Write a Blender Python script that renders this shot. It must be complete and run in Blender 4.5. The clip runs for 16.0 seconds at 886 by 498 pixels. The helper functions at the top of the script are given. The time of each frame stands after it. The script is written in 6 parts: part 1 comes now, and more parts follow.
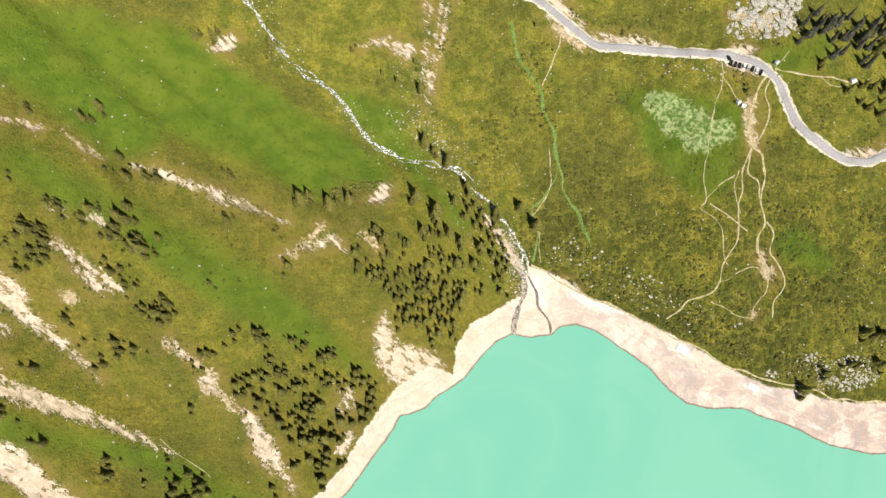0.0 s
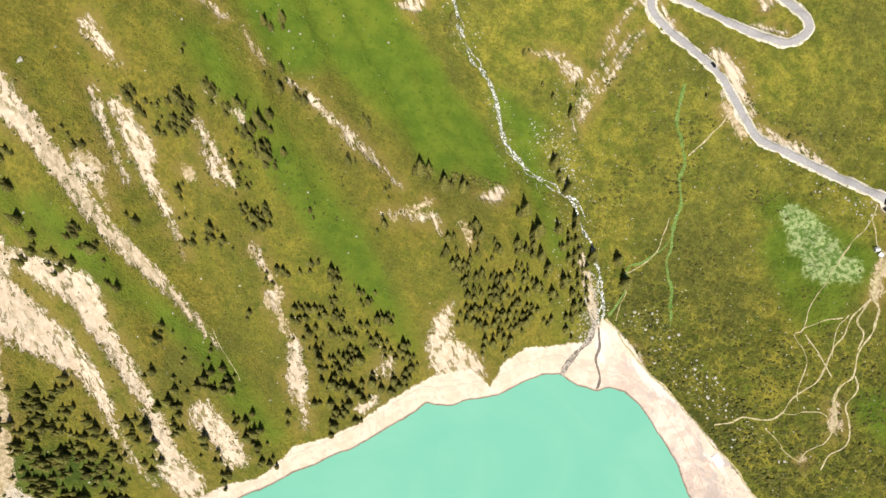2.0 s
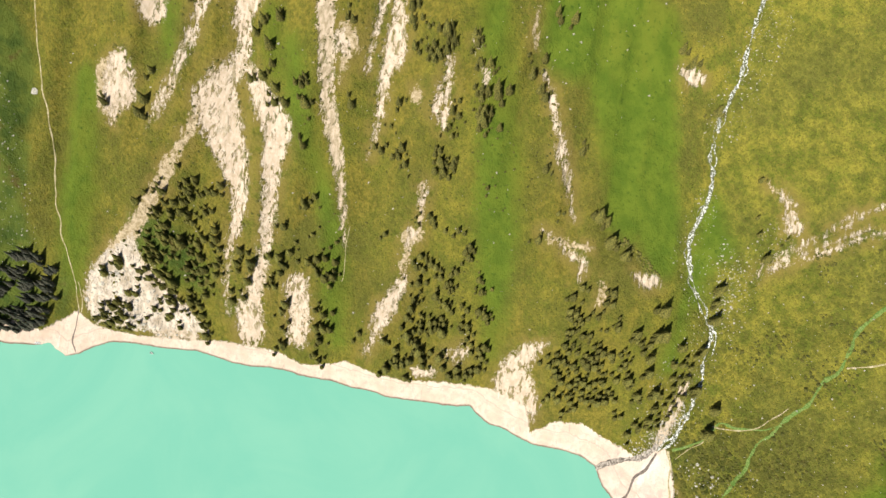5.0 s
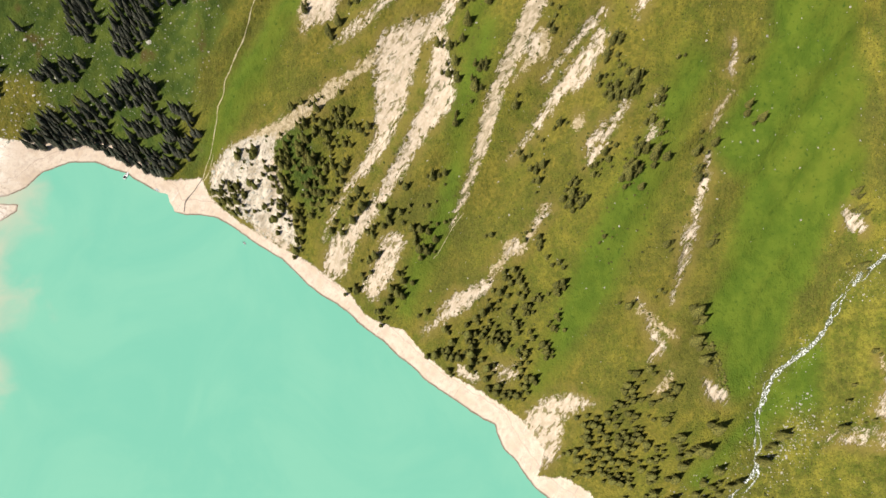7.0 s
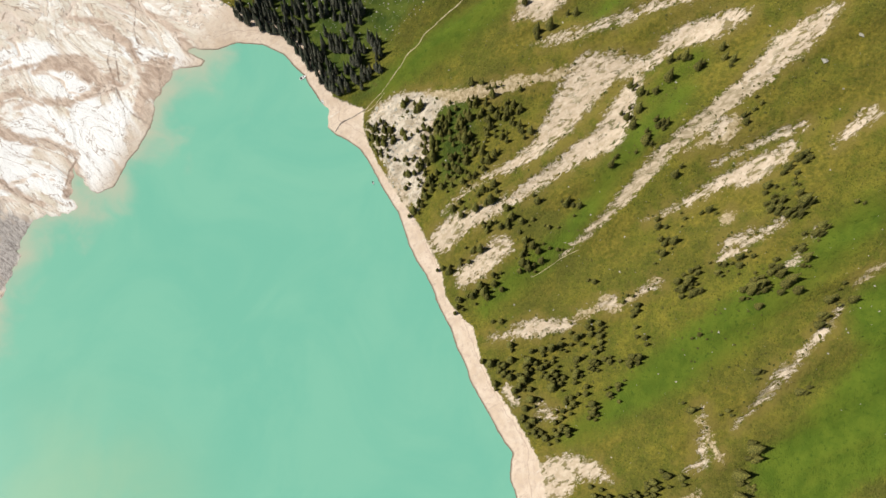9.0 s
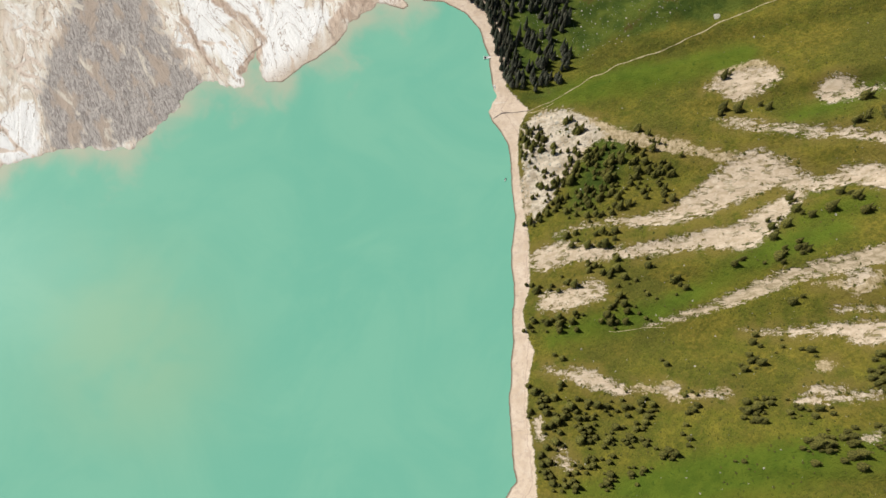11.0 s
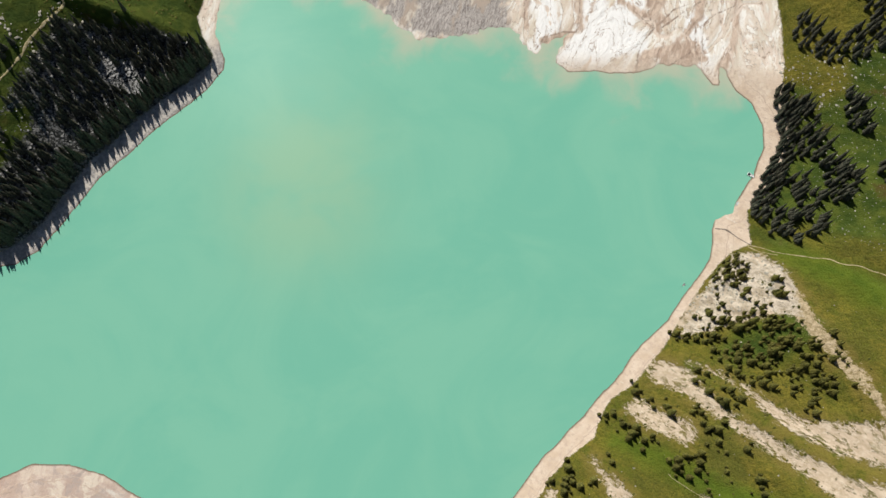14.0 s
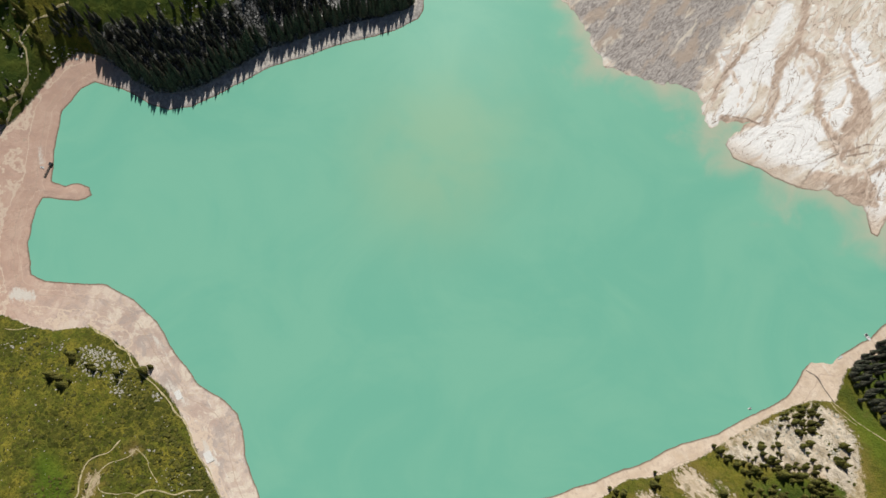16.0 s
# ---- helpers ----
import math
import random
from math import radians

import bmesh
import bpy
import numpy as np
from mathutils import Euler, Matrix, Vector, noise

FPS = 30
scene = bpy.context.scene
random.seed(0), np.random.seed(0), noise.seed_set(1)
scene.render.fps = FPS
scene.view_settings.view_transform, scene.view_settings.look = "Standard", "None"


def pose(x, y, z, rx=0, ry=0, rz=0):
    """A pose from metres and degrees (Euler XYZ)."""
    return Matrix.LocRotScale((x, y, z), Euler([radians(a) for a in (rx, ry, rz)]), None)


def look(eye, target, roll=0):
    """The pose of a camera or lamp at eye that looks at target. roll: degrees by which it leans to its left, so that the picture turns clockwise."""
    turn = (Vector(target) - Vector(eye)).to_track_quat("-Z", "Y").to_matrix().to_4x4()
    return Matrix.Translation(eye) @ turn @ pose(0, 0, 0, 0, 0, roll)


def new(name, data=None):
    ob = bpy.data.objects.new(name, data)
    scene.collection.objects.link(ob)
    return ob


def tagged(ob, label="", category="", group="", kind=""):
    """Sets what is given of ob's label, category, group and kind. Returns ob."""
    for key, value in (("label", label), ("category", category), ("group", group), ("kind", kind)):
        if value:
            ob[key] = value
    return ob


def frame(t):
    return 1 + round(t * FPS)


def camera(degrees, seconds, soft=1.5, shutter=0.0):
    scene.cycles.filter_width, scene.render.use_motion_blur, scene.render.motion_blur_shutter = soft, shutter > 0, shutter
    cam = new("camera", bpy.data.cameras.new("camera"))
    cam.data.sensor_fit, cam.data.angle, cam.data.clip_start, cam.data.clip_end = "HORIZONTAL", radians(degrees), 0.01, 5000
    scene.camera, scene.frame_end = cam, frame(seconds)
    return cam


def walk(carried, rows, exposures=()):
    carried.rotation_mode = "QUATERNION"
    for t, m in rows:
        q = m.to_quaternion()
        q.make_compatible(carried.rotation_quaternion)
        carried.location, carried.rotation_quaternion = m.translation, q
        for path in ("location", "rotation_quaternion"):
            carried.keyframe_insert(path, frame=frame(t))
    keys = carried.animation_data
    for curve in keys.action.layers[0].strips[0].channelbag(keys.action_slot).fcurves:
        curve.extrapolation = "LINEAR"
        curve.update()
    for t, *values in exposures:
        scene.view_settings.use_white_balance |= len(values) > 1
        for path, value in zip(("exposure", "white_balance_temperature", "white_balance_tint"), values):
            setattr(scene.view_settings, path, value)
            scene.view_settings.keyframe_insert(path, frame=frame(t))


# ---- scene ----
cam = camera(61.29, 16.0)
# seconds, x, y, z, pitch, lean, heading of the hovering, slowly climbing and turning camera
PATH = [
    (0.0, 0.02, 0.01, 459.99, -72.66, 0.36, -0.00),
    (0.5, 0.80, 0.04, 461.83, -72.69, 0.28, 6.07),
    (1.0, 1.55, 0.07, 463.70, -72.72, 0.21, 12.18),
    (1.5, 2.30, 0.13, 465.60, -72.74, 0.16, 18.29),
    (2.0, 3.02, 0.21, 467.54, -72.76, 0.11, 24.41),
    (2.5, 3.70, 0.32, 469.50, -72.78, 0.06, 30.53),
    (3.0, 4.32, 0.48, 471.45, -72.79, 0.01, 36.70),
    (3.5, 4.91, 0.72, 473.37, -72.80, -0.02, 42.93),
    (4.0, 5.49, 1.03, 475.24, -72.82, -0.04, 49.21),
    (4.5, 6.03, 1.46, 477.06, -72.82, -0.03, 55.58),
    (5.0, 6.55, 1.98, 478.83, -72.80, 0.00, 62.02),
    (5.5, 7.04, 2.55, 480.55, -72.78, 0.04, 68.50),
    (6.0, 7.50, 3.11, 482.19, -72.76, 0.07, 75.02),
    (6.5, 7.93, 3.61, 483.76, -72.74, 0.07, 81.59),
    (7.0, 8.31, 4.01, 485.26, -72.73, 0.05, 88.36),
    (7.5, 8.62, 4.32, 486.70, -72.72, 0.03, 95.31),
    (8.0, 8.87, 4.62, 488.11, -72.72, 0.02, 102.29),
    (8.5, 9.09, 4.96, 489.55, -72.74, 0.01, 109.26),
    (9.0, 9.30, 5.44, 491.07, -72.76, -0.02, 115.82),
    (9.5, 9.54, 6.02, 492.72, -72.80, -0.06, 122.33),
    (10.0, 9.81, 6.65, 494.48, -72.85, -0.09, 128.92),
    (10.5, 10.08, 7.30, 496.31, -72.90, -0.11, 135.57),
    (11.0, 10.34, 7.93, 498.19, -72.94, -0.14, 142.30),
    (11.5, 10.55, 8.51, 500.09, -72.97, -0.16, 149.10),
    (12.0, 10.73, 9.01, 501.97, -72.98, -0.17, 156.08),
    (12.5, 10.84, 9.45, 503.80, -73.00, -0.17, 163.12),
    (13.0, 10.85, 9.83, 505.53, -73.03, -0.17, 170.02),
    (13.5, 10.76, 10.18, 507.14, -73.09, -0.16, 176.71),
    (14.0, 10.57, 10.46, 508.63, -73.15, -0.13, 183.34),
    (14.5, 10.32, 10.67, 510.01, -73.22, -0.07, 189.99),
    (15.0, 10.04, 10.83, 511.29, -73.28, 0.01, 196.62),
    (15.5, 9.74, 10.96, 512.50, -73.35, 0.07, 203.14),
    (16.0, 9.43, 11.06, 513.69, -73.41, 0.12, 209.49),
]
EXPOSURES = ((0, 0.36, 6450, 10), (4, 0.34, 6400, 10), (7, 0.23, 6400, 10), (9, -0.07, 6350, 9), (12.5, -0.23, 6350, 9), (14, -0.20, 6350, 9), (16, -0.34, 6350, 9))
walk(cam, [(t, pose(x, y, z, 90 + pitch, 0, turn) @ pose(0, 0, 0, 0, 0, lean)) for t, x, y, z, pitch, lean, turn in PATH], EXPOSURES)

# ---- light ----
SUN = Vector((0.47, -0.88, 0.0)).normalized() * math.cos(radians(56)) + Vector((0, 0, math.sin(radians(56))))
world = bpy.data.worlds.new("sky")
scene.world = world
world.use_nodes = True
sky = world.node_tree.nodes.new("ShaderNodeTexSky")
sky.sky_type, sky.sun_disc = "NISHITA", False
sky.sun_elevation, sky.sun_rotation = radians(56), math.atan2(0.47, -0.88)
world.node_tree.links.new(sky.outputs[0], world.node_tree.nodes["Background"].inputs[0])
world.node_tree.nodes["Background"].inputs[1].default_value = 0.043
sun = new("sun", bpy.data.lights.new("sun", "SUN"))
sun.data.energy, sun.data.angle, sun.data.color = 4.8, radians(0.5), (1.0, 0.95, 0.87)
sun.matrix_world = look((0, 0, 900), Vector((0, 0, 900)) - SUN)

# ---- plan ----
# water's edge, anticlockwise from the stream's mouth
SHORE_EAST = [(43, 89), (56, 86), (63, 87), (68, 88), (74, 93), (83, 95), (95, 91), (105, 84), (116, 75), (128, 66), (138, 54), (148, 47), (160, 44),
              (183, 43), (208, 34), (232, 22), (255, 17), (278, 18), (301, 29), (318, 37), (329, 38), (346, 21), (357, -2), (358, -11), (350, -16), (342, -19),
              (335, -22), (331, -26), (329, -31), (334, -35), (341, -34), (347, -31), (350, -27), (361, -25), (367, -35), (378, -52), (389, -74), (389, -96), (383, -107), (357, -112), (333, -112),
              (320, -115), (306, -126), (296, -142), (273, -183), (240, -223), (207, -258), (195, -277), (196, -287), (206, -305)]
SHORE_DELTA = [(208, -328), (204, -358), (193, -362), (161, -371), (135, -360), (117, -354), (93, -346), (82, -337), (64, -322), (48, -313), (23, -319), (3, -321), (-22, -327), (-33, -324), (-32, -317), (-44, -305), (-47, -314), (-72, -328), (-67, -320), (-60, -298), (-68, -290), (-86, -291), (-108, -291), (-123, -293), (-138, -299), (-153, -299), (-166, -303), (-178, -285), (-183, -285), (-184, -302), (-189, -296), (-193, -285)]
SHORE_WEST = [(-195, -281), (-206, -271), (-213, -253), (-213, -235), (-204, -212), (-193, -196), (-186, -185), (-180, -183), (-174, -177), (-172, -168), (-172, -158), (-169, -146),
              (-153, -124), (-138, -101), (-119, -83), (-106, -64), (-90, -45), (-81, -33), (-64, -16), (-48, 2), (-36, 20), (-25, 37), (-10, 43),
              (1, 52), (14, 61), (24, 73), (35, 84)]
# upper edge of the beaches and of the delta
BEACH_EAST = [(54, 131), (65, 129), (78, 122), (92, 112), (113, 103), (131, 94), (149, 84), (165, 74), (182, 64), (199, 57), (214, 55), (234, 49), (250, 47),
              (269, 48), (288, 62), (305, 68), (326, 71), (351, 89), (410, 63), (444, -17), (414, -46), (413, -71), (414, -100), (408, -120), (393, -126),
              (378, -125), (348, -122), (337, -122), (326, -127), (313, -138), (305, -151), (283, -194), (250, -236), (217, -268), (207, -280),
              (205, -289), (216, -305), (222, -321), (217, -359), (209, -371), (210, -424)]
BEACH_WEST = [(226, -496), (241, -596), (-257, -591), (-231, -460), (-212, -392), (-217, -453), (-221, -422), (-223, -395), (-232, -362), (-234, -335), (-233, -309), (-230, -288), (-233, -262), (-232, -240),
              (-223, -217), (-212, -197), (-197, -184), (-198, -172), (-198, -158), (-187, -154), (-177, -145), (-165, -130), (-148, -105), (-141, -92),
              (-132, -78), (-112, -54), (-99, -45), (-92, -34), (-87, -19), (-72, -7), (-57, 10), (-52, 20), (-40, 39), (-33, 48), (-28, 54), (-9, 68),
              (7, 63), (8, 79), (17, 94), (30, 101), (44, 110), (50, 112)]
STREAM = [(-702, 902), (-332, 522), (-222, 402), (-156, 324), (-141, 309), (-126, 293), (-112, 272), (-100, 260), (-90, 249), (-76, 242), (-60, 225), (-51, 211), (-39, 202), (-28, 198), (-18, 196), (-2, 193), (8, 191), (17, 183), (27, 172), (36, 163), (44, 151), (50, 141), (53, 133), (51, 127), (58, 90)]
LAKE = SHORE_EAST + SHORE_DELTA + SHORE_WEST
BASIN = BEACH_EAST + BEACH_WEST


def line_distance(x, y, line, closed=False):
    """Distance in plan from the places (x, y) to a polyline."""
    best = np.full(np.shape(x), 1e9)
    ends = list(zip(line, line[1:] + line[:1])) if closed else list(zip(line, line[1:]))
    for (ax, ay), (bx, by) in ends:
        ux, uy = bx - ax, by - ay
        s = np.clip(((x - ax) * ux + (y - ay) * uy) / (ux * ux + uy * uy + 1e-9), 0, 1)
        best = np.minimum(best, (x - ax - s * ux) ** 2 + (y - ay - s * uy) ** 2)
    return np.sqrt(best)


def outside(x, y, ring):
    """Signed distance to a closed outline: positive outside."""
    odd = np.zeros(np.shape(x), bool)
    for (ax, ay), (bx, by) in zip(ring, ring[1:] + ring[:1]):
        if ay != by:
            odd ^= ((ay > y) != (by > y)) & (x < (bx - ax) * (y - ay) / (by - ay) + ax)
    return np.where(odd, -1, 1) * line_distance(x, y, ring, True)


def step(a, b, v):
    s = np.clip((v - a) / (b - a), 0, 1)
    return s * s * (3 - 2 * s)


def lattice(x, y, seed):
    """Smooth value noise between -1 and 1 with cells of 1."""
    ix, iy = np.floor(x), np.floor(y)
    fx, fy = x - ix, y - iy
    fx, fy = fx * fx * fx * (fx * (fx * 6 - 15) + 10), fy * fy * fy * (fy * (fy * 6 - 15) + 10)

    def corner(a, b):
        n = ((a.astype(np.int64) * 374761393 + b.astype(np.int64) * 668265263 + seed * 1442695041) & 0xFFFFFFFF)
        n = ((n ^ (n >> 13)) * 1274126177) & 0xFFFFFFFF
        return ((n ^ (n >> 16)) & 0xFFFF) / 32767.5 - 1
    a, b = corner(ix, iy), corner(ix + 1, iy)
    c, d = corner(ix, iy + 1), corner(ix + 1, iy + 1)
    return a + (b - a) * fx + (c - a) * fy + (a - b - c + d) * fx * fy


def fractal(x, y, size, seed, octaves=4, fall=0.5):
    total, gain = 0.0, 1.0
    for k in range(octaves):
        total = total + gain * lattice(x / size * 2 ** k + 7.3 * k, y / size * 2 ** k - 3.1 * k, seed + k)
        gain *= fall
    return total


def smin(a, b, k):
    h = np.clip(0.5 + 0.5 * (b - a) / k, 0, 1)
    return b + (a - b) * h - k * h * (1 - h)


def left_bank(x, y):
    """Distance to the brook, counted only on its western bank."""
    best, side = np.full(np.shape(x), 1e9), np.zeros(np.shape(x))
    for (ax, ay), (bx, by) in zip(STREAM, STREAM[1:]):
        ux, uy = bx - ax, by - ay
        s = np.clip(((x - ax) * ux + (y - ay) * uy) / (ux * ux + uy * uy), 0, 1)
        d = np.hypot(x - ax - s * ux, y - ay - s * uy)
        side = np.where(d < best, np.where(ux * (y - ay) - uy * (x - ax) < 0, 1.0, 0.0), side)
        best = np.minimum(best, d)
    return best * side, best


def fields(x, y):
    """Signed distances to the water's edge and to the beach's upper edge, and to the brook."""
    west, brook = left_bank(x, y)
    ragged = (0.6 + 2.6 * step(-285, -318, y) * step(215, 190, x)) * fractal(x, y, 15, 61, 4, 0.6)
    return outside(x, y, LAKE) + ragged, outside(x, y, BASIN), west, brook


def channels(x, y):
    """Near zero along the delta's channels, which run down to the lake."""
    u = x + 14 * lattice(x / 40, y / 55, 52) + 5 * lattice(x / 13, y / 17, 53) + 0.12 * y
    return np.abs(lattice(u / 26, y / 95, 51) + 0.5 * lattice(u / 11, y / 48, 54) + 0.22 * lattice(u / 4.5, y / 16, 55))


def height(x, y, fine=True, known=None):
    """Height of the ground over the lake's water."""
    lake, basin, bank, brook = known or fields(x, y)
    up = np.maximum(basin, 0)
    up = np.where(up > 380, 380 + 500 * (1 - np.exp(-np.maximum(up - 380, 0) / 500)), up)
    bank = np.minimum(bank, 900)
    along, across = -0.63 * (x - 48) - 0.776 * (y - 82), -0.776 * (x - 48) + 0.63 * (y - 82)
    # the steep western hillside with its ribs and gullies
    ribs = lattice(along / 44 + 0.3 * lattice(along / 90, across / 120, 5), across / 280, 11) + 0.5 * lattice(along / 18, across / 110, 12)
    slope = smin(0.5 * up, 0.17 * up + 0.4 * bank, 16)
    hill = np.maximum(slope, 0) + step(6, 60, up) * step(0, 70, bank) * 7.0 * ribs
    hill = hill + step(40, 90, up) * step(10, 60, bank) * 2.4 * lattice(along / 13 + 0.5 * lattice(along / 60, across / 90, 7), across / 240, 13)
    # south of the side valley the slope turns to face north
    flank = np.maximum(0, -(0.406 * (x + 197) + 0.914 * (y + 168)))
    valley = step(-170, -215, x) * step(-150, -185, y)
    hill = hill * (1 - valley) + valley * (smin(0.5 * up, 0.10 * up + 0.7 * flank, 14) + 2.0 * fractal(x, y, 45, 15, 2) * step(5, 40, up))
    # the hummocky terrace and fan in the north-east
    terrace = 0.17 * up + step(10, 60, up) * (2.6 * fractal(x, y, 60, 21, 3) + 0.8 * lattice(x / 14, y / 14, 25))
    # the wooded spur in the south-east
    spur = step(230, 330, x) * step(60, -40, y)
    spur = np.maximum(spur, step(200, 215, x) * step(-285, -300, y))
    terrace = terrace * (1 - spur) + spur * (smin((0.28 + 0.38 * step(-335, -288, y)) * up, 0.22 * up + 30, 12) + 0.7 * np.minimum(up, 9) + 2.5 * fractal(x, y, 50, 41, 3) * step(3, 30, up))
    west = np.clip(step(0, 12, bank) + step(-120, -180, x) * step(-100, -150, y), 0, 1)
    land = west * hill + (1 - west) * terrace + np.minimum(up, 3) * 0.12
    delta = step(-285, -318, y) * (basin < 2)
    shore = np.maximum(lake, 0)
    beach = np.minimum(shore, 45) * 0.11 * (1 - delta) + delta * (0.3 + 0.006 * shore) * np.minimum(shore / 1.5, 1)
    z = np.where(lake < 0, np.maximum(0.18 * lake, -6), beach + land)
    if fine:
        z = z + step(2, 15, up) * (0.6 * fractal(x, y, 9, 31, 3) + (1 - west) * 0.55 * np.abs(lattice(x / 4.2, y / 4.2, 34)) - 0.9 * step(3.5, 0.5, brook))
        rill = channels(x, y)
        z = z - delta * step(1, 8, shore) * (0.55 * step(0.16, 0.02, rill) - 0.45)
    return z
# ---- end plan ----


# ---- materials ----
def material(name):
    m = bpy.data.materials.new(name)
    m.use_nodes = True
    t = m.node_tree
    b = t.nodes["Principled BSDF"]
    b.inputs["Specular IOR Level"].default_value = 0.25
    return m, t, b


def plug(t, socket, value):
    if hasattr(value, "is_output"):
        t.links.new(value, socket)
    elif isinstance(value, tuple) and len(value) == 3 and socket.type == "RGBA":
        socket.default_value = (*value, 1)
    else:
        socket.default_value = value


def attribute(t, name):
    n = t.nodes.new("ShaderNodeAttribute")
    n.attribute_name = name
    return n.outputs["Fac"]


def math_node(t, kind, a, b=0.0):
    n = t.nodes.new("ShaderNodeMath")
    n.operation = kind
    plug(t, n.inputs[0], a), plug(t, n.inputs[1], b)
    return n.outputs[0]


def grain(t, size, detail=4.0, rough=0.55, stretch=None, turn=0.0, distort=0.0):
    """Noise about 0.5 whose features are size metres across, drawn out along one way."""
    n, p, g = t.nodes.new("ShaderNodeTexNoise"), t.nodes.new("ShaderNodeMapping"), t.nodes.new("ShaderNodeNewGeometry")
    t.links.new(g.outputs["Position"], p.inputs["Vector"])
    p.vector_type = "TEXTURE"
    p.inputs["Rotation"].default_value = (0, 0, radians(turn))
    p.inputs["Scale"].default_value = stretch or (1, 1, 1)
    t.links.new(p.outputs[0], n.inputs["Vector"])
    n.inputs["Scale"].default_value, n.inputs["Detail"].default_value, n.inputs["Roughness"].default_value = 1 / size, detail, rough
    n.inputs["Distortion"].default_value = distort
    return n.outputs["Fac"]


def ramp(t, value, low, high):
    n = t.nodes.new("ShaderNodeMapRange")
    n.interpolation_type = "SMOOTHSTEP"
    plug(t, n.inputs[0], value)
    n.inputs[1].default_value, n.inputs[2].default_value = low, high
    return n.outputs[0]


def blend(t, share, a, b):
    n = t.nodes.new("ShaderNodeMix")
    n.data_type = "RGBA"
    plug(t, n.inputs[0], share), plug(t, n.inputs[6], a), plug(t, n.inputs[7], b)
    return n.outputs[2]


def clumps(t, size, fill, edge=0.12):
    """Round tufts of uneven size about size metres apart: 1 on a tuft, 0 between them."""
    n, g, w = t.nodes.new("ShaderNodeTexVoronoi"), t.nodes.new("ShaderNodeNewGeometry"), t.nodes.new("ShaderNodeSeparateColor")
    n.voronoi_dimensions = "2D"
    t.links.new(g.outputs["Position"], n.inputs["Vector"])
    n.inputs["Scale"].default_value = 1 / size
    t.links.new(n.outputs["Color"], w.inputs[0])
    reach = math_node(t, "MULTIPLY", w.outputs[0], fill)
    ragged = math_node(t, "MULTIPLY", math_node(t, "SUBTRACT", grain(t, size * 0.25, 3), 0.5), 0.5)
    inside = math_node(t, "SUBTRACT", reach, math_node(t, "ADD", n.outputs["Distance"], ragged))
    return ramp(t, inside, -edge, edge), w.outputs[1]


def relief(t, b, height_value, depth, strength=1.0):
    n = t.nodes.new("ShaderNodeBump")
    n.inputs["Distance"].default_value, n.inputs["Strength"].default_value = depth, strength
    t.links.new(height_value, n.inputs["Height"])
    t.links.new(n.outputs[0], b.inputs["Normal"])


